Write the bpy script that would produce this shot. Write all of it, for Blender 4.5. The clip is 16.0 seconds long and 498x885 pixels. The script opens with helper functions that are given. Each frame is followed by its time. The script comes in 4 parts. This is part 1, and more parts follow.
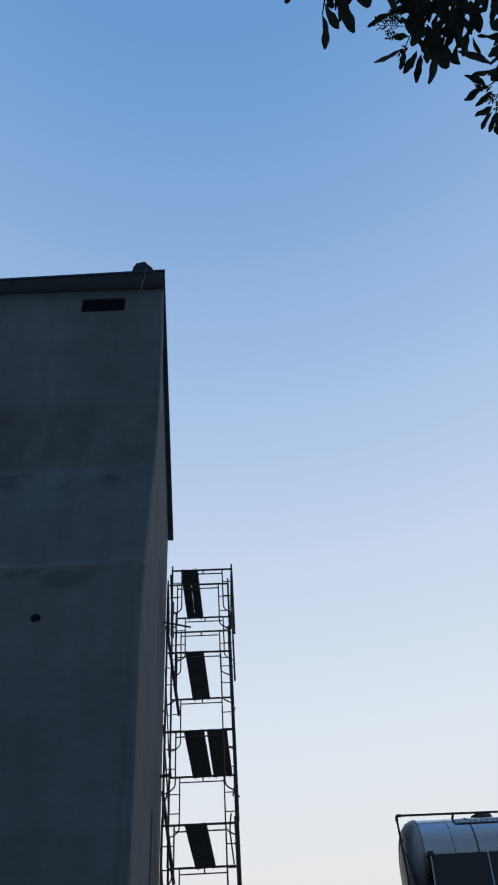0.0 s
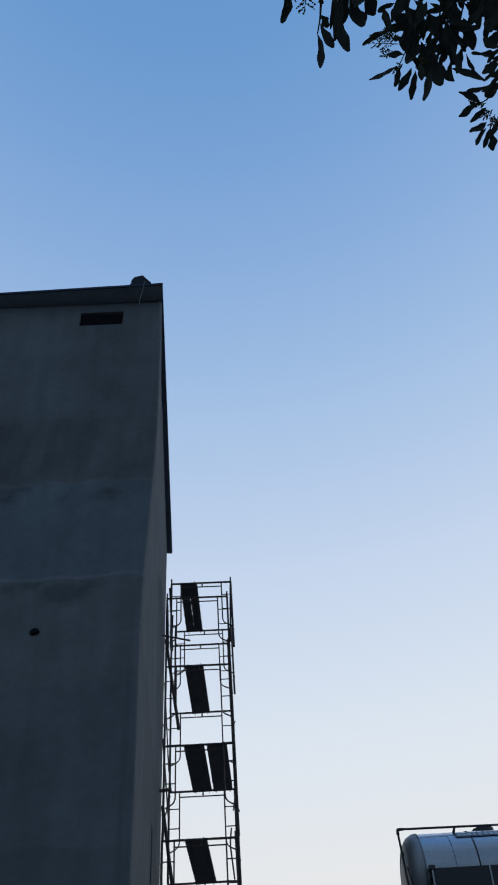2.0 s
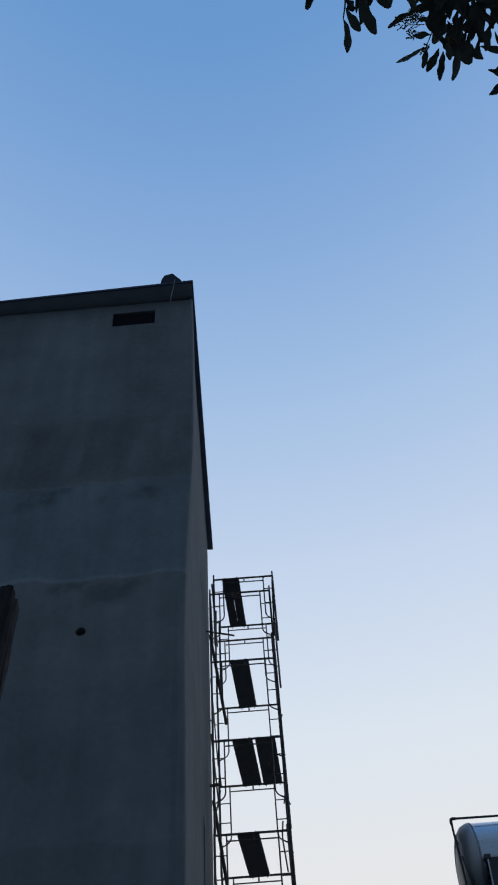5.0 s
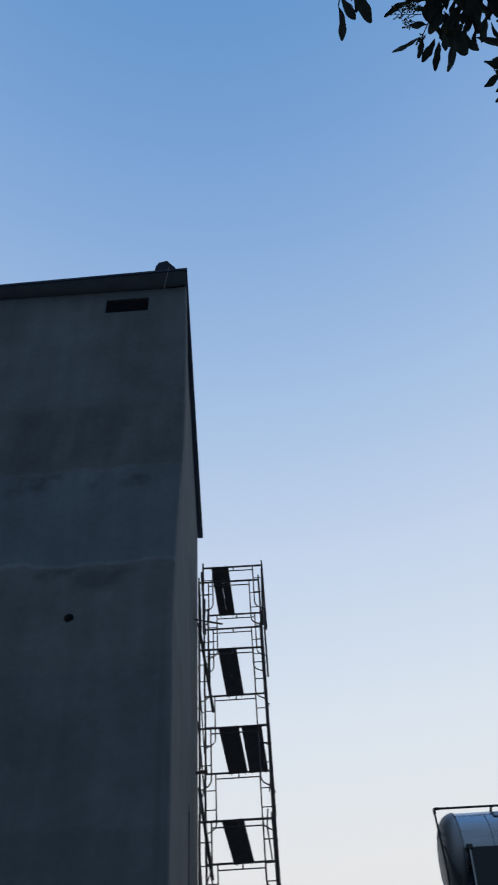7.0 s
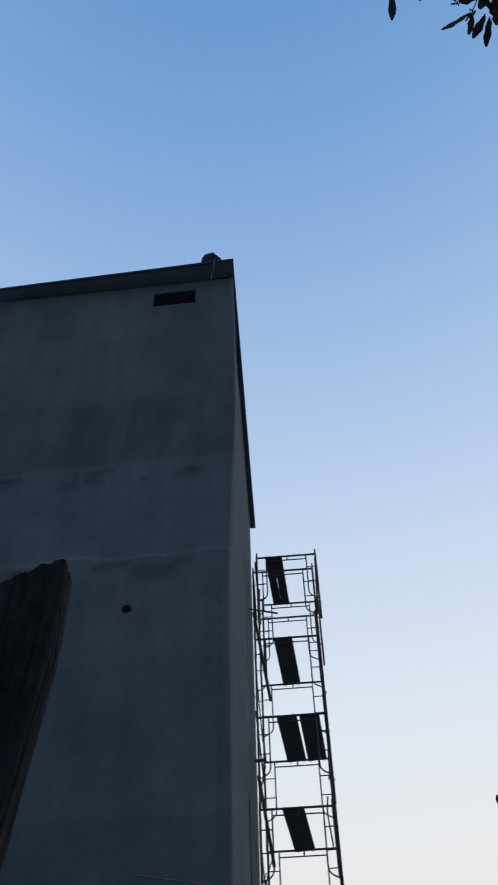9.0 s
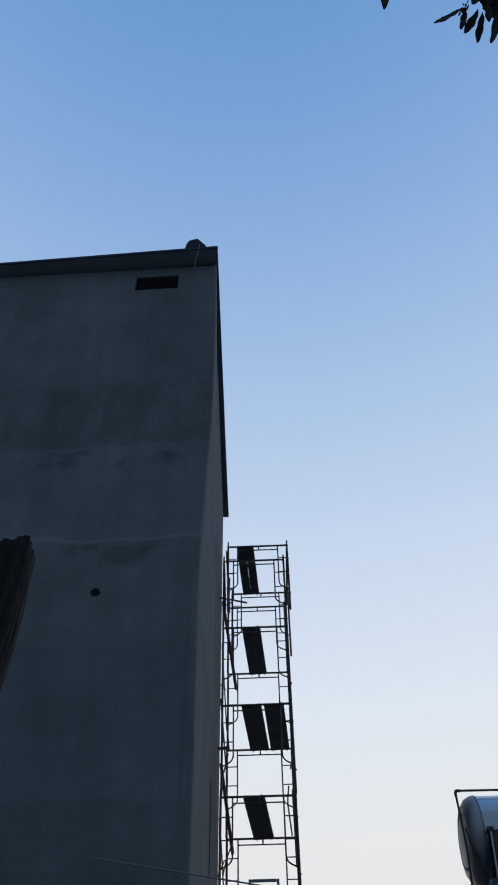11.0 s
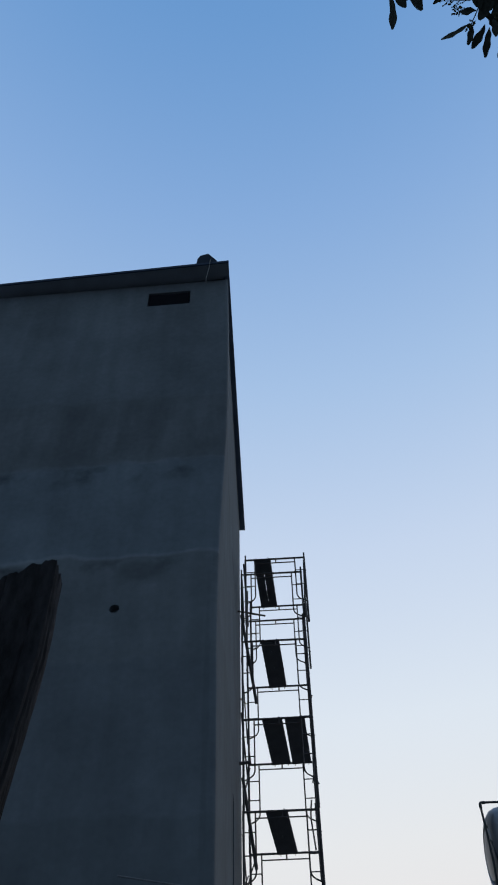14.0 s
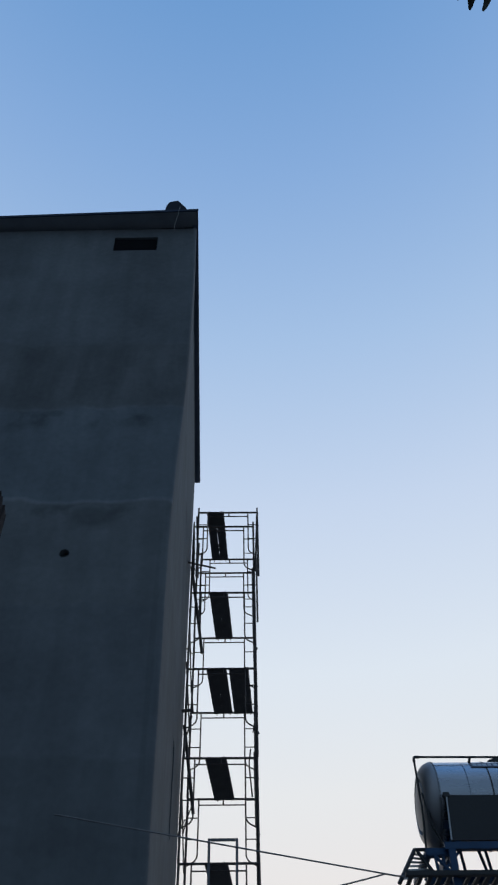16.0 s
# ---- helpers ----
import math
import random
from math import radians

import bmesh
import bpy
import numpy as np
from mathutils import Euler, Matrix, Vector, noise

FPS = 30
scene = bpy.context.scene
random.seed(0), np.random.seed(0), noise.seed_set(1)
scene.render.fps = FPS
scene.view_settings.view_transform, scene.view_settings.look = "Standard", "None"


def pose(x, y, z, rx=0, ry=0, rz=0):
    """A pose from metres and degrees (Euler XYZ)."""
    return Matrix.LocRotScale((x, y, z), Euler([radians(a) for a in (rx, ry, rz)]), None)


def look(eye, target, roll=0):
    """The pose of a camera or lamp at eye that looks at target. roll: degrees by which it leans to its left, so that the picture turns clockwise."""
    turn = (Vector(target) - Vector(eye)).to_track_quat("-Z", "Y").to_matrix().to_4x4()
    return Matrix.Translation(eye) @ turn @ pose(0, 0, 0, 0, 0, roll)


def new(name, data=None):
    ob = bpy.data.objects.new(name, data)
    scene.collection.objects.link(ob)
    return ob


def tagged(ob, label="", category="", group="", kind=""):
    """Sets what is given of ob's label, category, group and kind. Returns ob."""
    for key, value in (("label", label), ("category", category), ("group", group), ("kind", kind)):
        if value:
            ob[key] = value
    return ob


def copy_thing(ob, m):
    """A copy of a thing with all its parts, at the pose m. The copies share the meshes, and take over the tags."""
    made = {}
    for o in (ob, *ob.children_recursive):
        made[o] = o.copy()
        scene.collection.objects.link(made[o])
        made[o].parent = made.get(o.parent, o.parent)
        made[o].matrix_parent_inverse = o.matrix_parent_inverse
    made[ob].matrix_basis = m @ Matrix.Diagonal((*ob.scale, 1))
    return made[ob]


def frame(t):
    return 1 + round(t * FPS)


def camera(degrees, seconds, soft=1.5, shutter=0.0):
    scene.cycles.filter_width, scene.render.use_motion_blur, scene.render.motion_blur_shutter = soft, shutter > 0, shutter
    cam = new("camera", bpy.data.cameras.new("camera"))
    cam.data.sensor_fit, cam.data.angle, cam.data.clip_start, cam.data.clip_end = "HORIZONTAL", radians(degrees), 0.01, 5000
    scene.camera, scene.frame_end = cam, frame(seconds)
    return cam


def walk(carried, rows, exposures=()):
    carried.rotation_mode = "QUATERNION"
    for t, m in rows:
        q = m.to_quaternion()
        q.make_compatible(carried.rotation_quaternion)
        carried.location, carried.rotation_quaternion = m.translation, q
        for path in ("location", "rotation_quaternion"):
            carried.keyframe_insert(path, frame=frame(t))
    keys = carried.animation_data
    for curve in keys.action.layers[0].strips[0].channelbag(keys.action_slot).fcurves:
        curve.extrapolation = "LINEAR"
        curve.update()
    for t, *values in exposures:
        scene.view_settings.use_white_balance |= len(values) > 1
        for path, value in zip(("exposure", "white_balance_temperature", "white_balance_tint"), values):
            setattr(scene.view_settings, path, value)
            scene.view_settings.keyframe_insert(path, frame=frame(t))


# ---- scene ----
cam = camera(32.31, 16.0, soft=2.0, shutter=0.4)
PATH = [
    (0, (1.005, -0.002, 1.606), (1.223, 3.232, 5.413), -4.68),
    (0.5, (0.997, -0.014, 1.602), (1.184, 3.191, 5.435), -4.54),
    (1, (1.001, -0.016, 1.611), (1.190, 3.188, 5.445), -4.69),
    (1.5, (1.005, -0.018, 1.613), (1.219, 3.181, 5.450), -5.04),
    (2, (1.005, -0.019, 1.598), (1.234, 3.161, 5.450), -5.18),
    (2.5, (1.004, -0.024, 1.608), (1.214, 3.150, 5.466), -5.02),
    (3, (0.993, -0.002, 1.598), (1.157, 3.225, 5.414), -4.40),
    (3.5, (0.995, 0.007, 1.603), (1.159, 3.269, 5.389), -4.42),
    (4, (0.990, -0.010, 1.597), (1.086, 3.206, 5.424), -4.47),
    (4.2, (0.973, -0.008, 1.597), (1.036, 3.196, 5.435), -4.63),
    (4.5, (0.977, -0.007, 1.598), (1.010, 3.187, 5.445), -4.68),
    (5.1, (0.985, -0.005, 1.601), (1.007, 3.196, 5.442), -4.55),
    (5.9, (0.996, -0.002, 1.604), (1.072, 3.221, 5.426), -4.25),
    (6.3, (1.002, -0.001, 1.606), (1.109, 3.238, 5.413), -4.12),
    (6.5, (1.007, 0.004, 1.607), (1.133, 3.264, 5.396), -4.23),
    (7, (1.002, -0.001, 1.603), (1.064, 3.247, 5.404), -4.12),
    (7.5, (0.969, -0.016, 1.611), (0.643, 3.128, 5.485), -2.63),
    (8, (0.963, -0.022, 1.595), (0.502, 3.132, 5.448), -1.71),
    (8.5, (0.958, -0.015, 1.592), (0.580, 3.193, 5.408), -2.22),
    (9, (0.966, 0.002, 1.595), (0.741, 3.275, 5.368), -1.75),
    (9.2, (0.979, 0.004, 1.588), (0.822, 3.287, 5.356), -2.18),
    (9.5, (0.979, 0.007, 1.590), (0.878, 3.299, 5.352), -1.95),
    (10.2, (0.979, 0.013, 1.593), (0.898, 3.326, 5.337), -1.30),
    (11.5, (0.978, 0.026, 1.598), (0.874, 3.354, 5.329), -0.86),
    (12, (0.976, 0.015, 1.600), (0.855, 3.309, 5.359), -0.69),
    (12.5, (0.970, 0.002, 1.603), (0.802, 3.264, 5.389), -0.21),
    (13, (0.967, -0.003, 1.600), (0.782, 3.257, 5.386), -0.13),
    (13.5, (0.967, 0.002, 1.598), (0.805, 3.310, 5.344), -0.06),
    (14, (0.963, -0.009, 1.593), (0.790, 3.260, 5.372), -1.20),
    (14.5, (0.952, 0.013, 1.600), (0.714, 3.325, 5.338), 0.29),
    (15, (0.957, 0.025, 1.586), (0.831, 3.372, 5.298), -0.50),
    (15.5, (0.963, 0.044, 1.594), (0.927, 3.442, 5.261), -0.66),
    (16, (0.972, 0.037, 1.596), (1.028, 3.505, 5.198), -0.89),
]
walk(cam, [(t, look(eye, aim, roll)) for t, eye, aim, roll in PATH], exposures=[(0.0, 0.0), (7.0, -0.02), (7.25, -0.06), (7.5, 0.12), (8.0, 0.16), (8.3, 0.04), (8.6, 0.03), (9.0, 0.03), (11.5, 0.012), (16.0, 0.012)])

# ---- light: a clear sky soon after sunset, brightest low down behind the building ----
GROUND = -0.15
world = bpy.data.worlds.new("dusk_sky")
scene.world = world
world.use_nodes = True
wn, wl = world.node_tree.nodes, world.node_tree.links
wn.clear()
w_out = wn.new("ShaderNodeOutputWorld")
w_bg = wn.new("ShaderNodeBackground")
w_sky = wn.new("ShaderNodeTexSky")
w_sky.sky_type, w_sky.sun_disc = "NISHITA", False
w_sky.sun_elevation, w_sky.sun_rotation = radians(2.0), radians(8.0)
w_sky.air_density, w_sky.dust_density = 1.0, 1.5
w_co = wn.new("ShaderNodeTexCoord")
w_sep = wn.new("ShaderNodeSeparateXYZ")
wl.new(w_co.outputs["Generated"], w_sep.inputs[0])
w_ramp = wn.new("ShaderNodeValToRGB")
SKY = [
    (0.0, (0.64, 0.61, 0.61)), (0.30, (0.742, 0.742, 0.757)), (0.40, (0.752, 0.782, 0.812)), (0.513, (0.70, 0.775, 0.862)),
    (0.663, (0.55, 0.66, 0.84)), (0.795, (0.37, 0.53, 0.78)), (0.897, (0.235, 0.405, 0.705)), (0.97, (0.14, 0.315, 0.625)), (1.0, (0.125, 0.29, 0.59)),
]
while len(w_ramp.color_ramp.elements) < len(SKY):
    w_ramp.color_ramp.elements.new(0.5)
for stop, (place, colour) in zip(w_ramp.color_ramp.elements, SKY):
    stop.position, stop.color = place, (*colour, 1)
wl.new(w_sep.outputs[2], w_ramp.inputs[0])
# away from the glow the sky is a deeper, dimmer blue
w_side = wn.new("ShaderNodeMapRange")
w_side.interpolation_type = "SMOOTHSTEP"
w_side.inputs[1].default_value, w_side.inputs[2].default_value = -0.70, 0.12
wl.new(w_sep.outputs[1], w_side.inputs[0])
w_dim = wn.new("ShaderNodeMix")
w_dim.data_type = "RGBA"
w_abs = wn.new("ShaderNodeMath")
w_abs.operation = "ABSOLUTE"
wl.new(w_sep.outputs[0], w_abs.inputs[0])
w_flank = wn.new("ShaderNodeMapRange")
w_flank.interpolation_type = "SMOOTHSTEP"
w_flank.inputs[1].default_value, w_flank.inputs[2].default_value = 0.36, 0.95
w_flank.inputs[3].default_value, w_flank.inputs[4].default_value = 1.0, 0.15
wl.new(w_abs.outputs[0], w_flank.inputs[0])
w_glow = wn.new("ShaderNodeMath")
w_glow.operation = "MULTIPLY"
wl.new(w_side.outputs[0], w_glow.inputs[0])
wl.new(w_flank.outputs[0], w_glow.inputs[1])
wl.new(w_glow.outputs[0], w_dim.inputs[0])
w_dim.inputs[6].default_value = (0.112, 0.176, 0.266, 1)
wl.new(w_ramp.outputs[0], w_dim.inputs[7])
w_mix = wn.new("ShaderNodeMix")
w_mix.data_type = "RGBA"
w_mix.inputs[0].default_value = 0.02
wl.new(w_dim.outputs[2], w_mix.inputs[6])
wl.new(w_sky.outputs[0], w_mix.inputs[7])
wl.new(w_mix.outputs[2], w_bg.inputs[0])
w_bg.inputs[1].default_value = 1.0
wl.new(w_bg.outputs[0], w_out.inputs[0])

sun = new("sun", bpy.data.lights.new("sun", "SUN"))
sun.data.energy, sun.data.angle, sun.data.color = 0.05, radians(20), (1.0, 0.9, 0.8)
sun.matrix_world = look((-3, 40, 7), (0, 10, 4))


# ---- materials ----
def surface(name, colour, rough=0.8, metal=0.0, spread=0.25, scale=3.0, fine=60.0, bump=0.15, stretch=(1, 1, 1), spec=0.5, per_object=0.0):
    """A procedural surface: base colour varied at two scales, with a fine relief."""
    m = bpy.data.materials.new(name)
    m.use_nodes = True
    n, l = m.node_tree.nodes, m.node_tree.links
    b = n["Principled BSDF"]
    b.inputs["Metallic"].default_value = metal
    b.inputs["Specular IOR Level"].default_value = spec
    co, mp = n.new("ShaderNodeTexCoord"), n.new("ShaderNodeMapping")
    mp.inputs["Scale"].default_value = stretch
    l.new(co.outputs["Object"], mp.inputs[0])
    big, small = n.new("ShaderNodeTexNoise"), n.new("ShaderNodeTexNoise")
    for tex, s, det in ((big, scale, 5), (small, fine, 4)):
        tex.inputs["Scale"].default_value, tex.inputs["Detail"].default_value = s, det
        l.new(mp.outputs[0], tex.inputs["Vector"])
    both = n.new("ShaderNodeMath")
    both.operation = "MULTIPLY_ADD"
    l.new(small.outputs[0], both.inputs[0])
    both.inputs[1].default_value = 0.45
    l.new(big.outputs[0], both.inputs[2])
    ramp = n.new("ShaderNodeMapRange")
    ramp.inputs[1].default_value, ramp.inputs[2].default_value = 0.4, 1.05
    ramp.inputs[3].default_value, ramp.inputs[4].default_value = 1 - spread, 1 + spread
    l.new(both.outputs[0], ramp.inputs[0])
    last = ramp.outputs[0]
    if per_object:
        info, rng, mul = n.new("ShaderNodeObjectInfo"), n.new("ShaderNodeMapRange"), n.new("ShaderNodeMath")
        rng.inputs[3].default_value, rng.inputs[4].default_value = 1 - per_object, 1 + per_object
        l.new(info.outputs["Random"], rng.inputs[0])
        mul.operation = "MULTIPLY"
        l.new(last, mul.inputs[0])
        l.new(rng.outputs[0], mul.inputs[1])
        last = mul.outputs[0]
    col = n.new("ShaderNodeVectorMath")
    col.operation = "SCALE"
    col.inputs[0].default_value = colour
    l.new(last, col.inputs[3])
    l.new(col.outputs[0], b.inputs["Base Color"])
    rr = n.new("ShaderNodeMapRange")
    rr.inputs[3].default_value, rr.inputs[4].default_value = max(rough - 0.12, 0.05), min(rough + 0.12, 1)
    l.new(big.outputs[0], rr.inputs[0])
    l.new(rr.outputs[0], b.inputs["Roughness"])
    if bump:
        bp = n.new("ShaderNodeBump")
        bp.inputs["Strength"].default_value, bp.inputs["Distance"].default_value = bump, 0.02
        l.new(both.outputs[0], bp.inputs["Height"])
        l.new(bp.outputs[0], b.inputs["Normal"])
    return m


def plaster(name, colour, seams, tones, streak, lobed=None, damp_and_groove=()):
    """Raw cement render laid in lifts: each lift has its own tone, with a pale ragged seam where two meet."""
    m = surface(name, colour, 0.92, spread=0.22, scale=0.7, fine=11.0, bump=0.12, spec=0.2)
    n, l = m.node_tree.nodes, m.node_tree.links
    b = n["Principled BSDF"]
    first = b.inputs["Base Color"].links[0].from_socket
    co = n.new("ShaderNodeTexCoord")
    sep = n.new("ShaderNodeSeparateXYZ")
    l.new(co.outputs["Object"], sep.inputs[0])
    wob = n.new("ShaderNodeTexNoise")
    wob.inputs["Scale"].default_value, wob.inputs["Detail"].default_value = 1.9, 7
    l.new(co.outputs["Object"], wob.inputs["Vector"])
    wz = n.new("ShaderNodeMath")
    wz.operation = "MULTIPLY_ADD"
    l.new(wob.outputs[0], wz.inputs[0])
    wz.inputs[1].default_value = 0.36
    l.new(sep.outputs[2], wz.inputs[2])
    # tone of each lift
    unit = n.new("ShaderNodeMath")
    unit.operation = "DIVIDE"
    l.new(wz.outputs[0], unit.inputs[0])
    unit.inputs[1].default_value = 20.0
    lifts = n.new("ShaderNodeValToRGB")
    while len(lifts.color_ramp.elements) < 2 * len(tones):
        lifts.color_ramp.elements.new(0.5)
    edges = [0.0] + [(z + 0.18) / 20.0 for z in seams] + [1.0]
    stops = []
    for k, tone in enumerate(tones):
        stops += [(edges[k] + 0.0015, tone), (edges[k + 1] - 0.0015, tone)]
    for e, (p, v) in zip(lifts.color_ramp.elements, stops):
        e.position, e.color = min(max(p, 0), 1), (*v, 1)
    l.new(unit.outputs[0], lifts.inputs[0])
    # pale seams, broken along their length
    total = None
    for z in seams:
        d = n.new("ShaderNodeMath")
        d.operation = "SUBTRACT"
        l.new(wz.outputs[0], d.inputs[0])
        d.inputs[1].default_value = z + 0.18
        a = n.new("ShaderNodeMath")
        a.operation = "ABSOLUTE"
        l.new(d.outputs[0], a.inputs[0])
        r = n.new("ShaderNodeMapRange")
        r.inputs[1].default_value, r.inputs[2].default_value = 0.008, 0.055
        r.inputs[3].default_value, r.inputs[4].default_value = {2: 1.0, 3: 0.6}.get(seams.index(z), 0.2), 0
        l.new(a.outputs[0], r.inputs[0])
        if total is None:
            total = r.outputs[0]
        else:
            add = n.new("ShaderNodeMath")
            add.operation = "MAXIMUM"
            l.new(total, add.inputs[0])
            l.new(r.outputs[0], add.inputs[1])
            total = add.outputs[0]
    brk = n.new("ShaderNodeTexNoise")
    brk.inputs["Scale"].default_value = 0.8
    l.new(co.outputs["Object"], brk.inputs["Vector"])
    br = n.new("ShaderNodeMapRange")
    br.inputs[1].default_value, br.inputs[2].default_value = 0.42, 0.62
    br.inputs[3].default_value, br.inputs[4].default_value = 0.02, 0.26
    l.new(brk.outputs[0], br.inputs[0])
    sm = n.new("ShaderNodeMath")
    sm.operation = "MULTIPLY"
    l.new(total, sm.inputs[0])
    l.new(br.outputs[0], sm.inputs[1])
    sm_out = sm.outputs[0]
    # vertical trowel and run marks
    mp = n.new("ShaderNodeMapping")
    mp.inputs["Scale"].default_value = (3.2, 3.2, 0.35)
    l.new(co.outputs["Object"], mp.inputs[0])
    run = n.new("ShaderNodeTexNoise")
    run.inputs["Scale"].default_value, run.inputs["Detail"].default_value = 1.0, 5
    l.new(mp.outputs[0], run.inputs["Vector"])
    rm = n.new("ShaderNodeMapRange")
    rm.inputs[1].default_value, rm.inputs[2].default_value = 0.3, 0.7
    rm.inputs[3].default_value, rm.inputs[4].default_value = 1 - streak, 1 + streak
    l.new(run.outputs[0], rm.inputs[0])
    # damp smudges that hang below some seams
    for z in seams[2:4]:
        d = n.new("ShaderNodeMapRange")
        l.new(sep.outputs[2], d.inputs[0])
        d.inputs[1].default_value, d.inputs[2].default_value = z - 0.55, z - 0.12
        up = n.new("ShaderNodeMapRange")
        l.new(sep.outputs[2], up.inputs[0])
        up.inputs[1].default_value, up.inputs[2].default_value = z - 0.02, z - 0.14
        sp = n.new("ShaderNodeTexNoise")
        sp.inputs["Scale"].default_value, sp.inputs["Detail"].default_value = 1.9, 7
        l.new(co.outputs["Object"], sp.inputs["Vector"])
        th = n.new("ShaderNodeMapRange")
        th.inputs[1].default_value, th.inputs[2].default_value = 0.47, 0.66
        th.inputs[3].default_value, th.inputs[4].default_value = 0.0, 0.65
        l.new(sp.outputs[0], th.inputs[0])
        m1, m2, m3 = (n.new("ShaderNodeMath") for _ in range(3))
        m1.operation = m2.operation = "MULTIPLY"
        m3.operation = "SUBTRACT"
        l.new(d.outputs[0], m1.inputs[0])
        l.new(up.outputs[0], m1.inputs[1])
        l.new(m1.outputs[0], m2.inputs[0])
        l.new(th.outputs[0], m2.inputs[1])
        l.new(sm_out, m3.inputs[0])
        l.new(m2.outputs[0], m3.inputs[1])
        sm_out = m3.outputs[0]
    # broad cloudy patches where the mortar dried unevenly
    pat = n.new("ShaderNodeTexNoise")
    pat.inputs["Scale"].default_value, pat.inputs["Detail"].default_value = 1.15, 3
    pat.inputs["Distortion"].default_value = 0.6
    l.new(co.outputs["Object"], pat.inputs["Vector"])
    pm = n.new("ShaderNodeMapRange")
    pm.inputs[1].default_value, pm.inputs[2].default_value = 0.36, 0.64
    pm.inputs[3].default_value, pm.inputs[4].default_value = 0.945, 1.055
    l.new(pat.outputs[0], pm.inputs[0])
    patchy = pm.outputs[0]
    if lobed:
        # one lift was thrown on wet, and dried in tall dark tongues
        tmp = n.new("ShaderNodeMapping")
        tmp.inputs["Scale"].default_value = (1.0, 1.0, 0.22)
        tmp.inputs["Rotation"].default_value = (0.0, radians(6), 0.0)
        l.new(co.outputs["Object"], tmp.inputs[0])
        ton = n.new("ShaderNodeTexNoise")
        ton.inputs["Scale"].default_value, ton.inputs["Detail"].default_value = 2.4, 3
        l.new(tmp.outputs[0], ton.inputs["Vector"])
        tr = n.new("ShaderNodeMapRange")
        tr.inputs[1].default_value, tr.inputs[2].default_value = 0.40, 0.60
        tr.inputs[3].default_value, tr.inputs[4].default_value = 0.15, -0.07
        l.new(ton.outputs[0], tr.inputs[0])
        lo, hi = n.new("ShaderNodeMapRange"), n.new("ShaderNodeMapRange")
        for node, z0, z1 in ((lo, lobed[0] + 0.1, lobed[0] + 0.45), (hi, lobed[1] + 0.25, lobed[1] - 0.05)):
            node.interpolation_type = "SMOOTHSTEP"
            node.inputs[1].default_value, node.inputs[2].default_value = min(z0, z1), max(z0, z1)
            node.inputs[3].default_value, node.inputs[4].default_value = (0.0, 1.0) if z0 < z1 else (1.0, 0.0)
            l.new(wz.outputs[0], node.inputs[0])
        m1, m2, m3 = (n.new("ShaderNodeMath") for _ in range(3))
        m1.operation, m2.operation, m3.operation = "MULTIPLY", "MULTIPLY", "SUBTRACT"
        l.new(lo.outputs[0], m1.inputs[0])
        l.new(hi.outputs[0], m1.inputs[1])
        l.new(m1.outputs[0], m2.inputs[0])
        l.new(tr.outputs[0], m2.inputs[1])
        l.new(patchy, m3.inputs[0])
        l.new(m2.outputs[0], m3.inputs[1])
        patchy = m3.outputs[0]
    for x, z, half_x, half_z, tone in damp_and_groove:
        # ragged dark marks: damp smudges, and the shaded groove beside the corner, painted on
        shift = n.new("ShaderNodeVectorMath")
        shift.operation = "MULTIPLY_ADD"
        shift.inputs[1].default_value = (1 / half_x, 0.0, 1 / half_z)
        shift.inputs[2].default_value = (-x / half_x, 0.0, -z / half_z)
        l.new(co.outputs["Object"], shift.inputs[0])
        far = n.new("ShaderNodeVectorMath")
        far.operation = "LENGTH"
        l.new(shift.outputs[0], far.inputs[0])
        rag = n.new("ShaderNodeMath")
        rag.operation = "MULTIPLY_ADD"
        rag.inputs[1].default_value = 1.6
        l.new(wob.outputs[0], rag.inputs[0])
        l.new(far.outputs["Value"], rag.inputs[2])
        edge = n.new("ShaderNodeMapRange")
        edge.interpolation_type = "SMOOTHSTEP"
        edge.inputs[1].default_value, edge.inputs[2].default_value = 1.2, 1.9
        edge.inputs[3].default_value, edge.inputs[4].default_value = tone, 1.0
        l.new(rag.outputs[0], edge.inputs[0])
        marked = n.new("ShaderNodeMath")
        marked.operation = "MULTIPLY"
        l.new(patchy, marked.inputs[0])
        l.new(edge.outputs[0], marked.inputs[1])
        patchy = marked.outputs[0]
    sum_ = n.new("ShaderNodeMath")
    sum_.operation = "ADD"
    sum_.inputs[0].default_value = 1.0
    l.new(sm_out, sum_.inputs[1])
    tint = n.new("ShaderNodeVectorMath")
    tint.operation = "MULTIPLY"
    l.new(first, tint.inputs[0])
    l.new(lifts.outputs[0], tint.inputs[1])
    mul = n.new("ShaderNodeMath")
    mul.operation = "MULTIPLY"
    l.new(sum_.outputs[0], mul.inputs[0])
    cloud = n.new("ShaderNodeMath")
    cloud.operation = "MULTIPLY"
    l.new(rm.outputs[0], cloud.inputs[0])
    l.new(patchy, cloud.inputs[1])
    l.new(cloud.outputs[0], mul.inputs[1])
    fin = n.new("ShaderNodeVectorMath")
    fin.operation = "SCALE"
    l.new(tint.outputs[0], fin.inputs[0])
    l.new(mul.outputs[0], fin.inputs[3])
    l.new(fin.outputs[0], b.inputs["Base Color"])
    return m


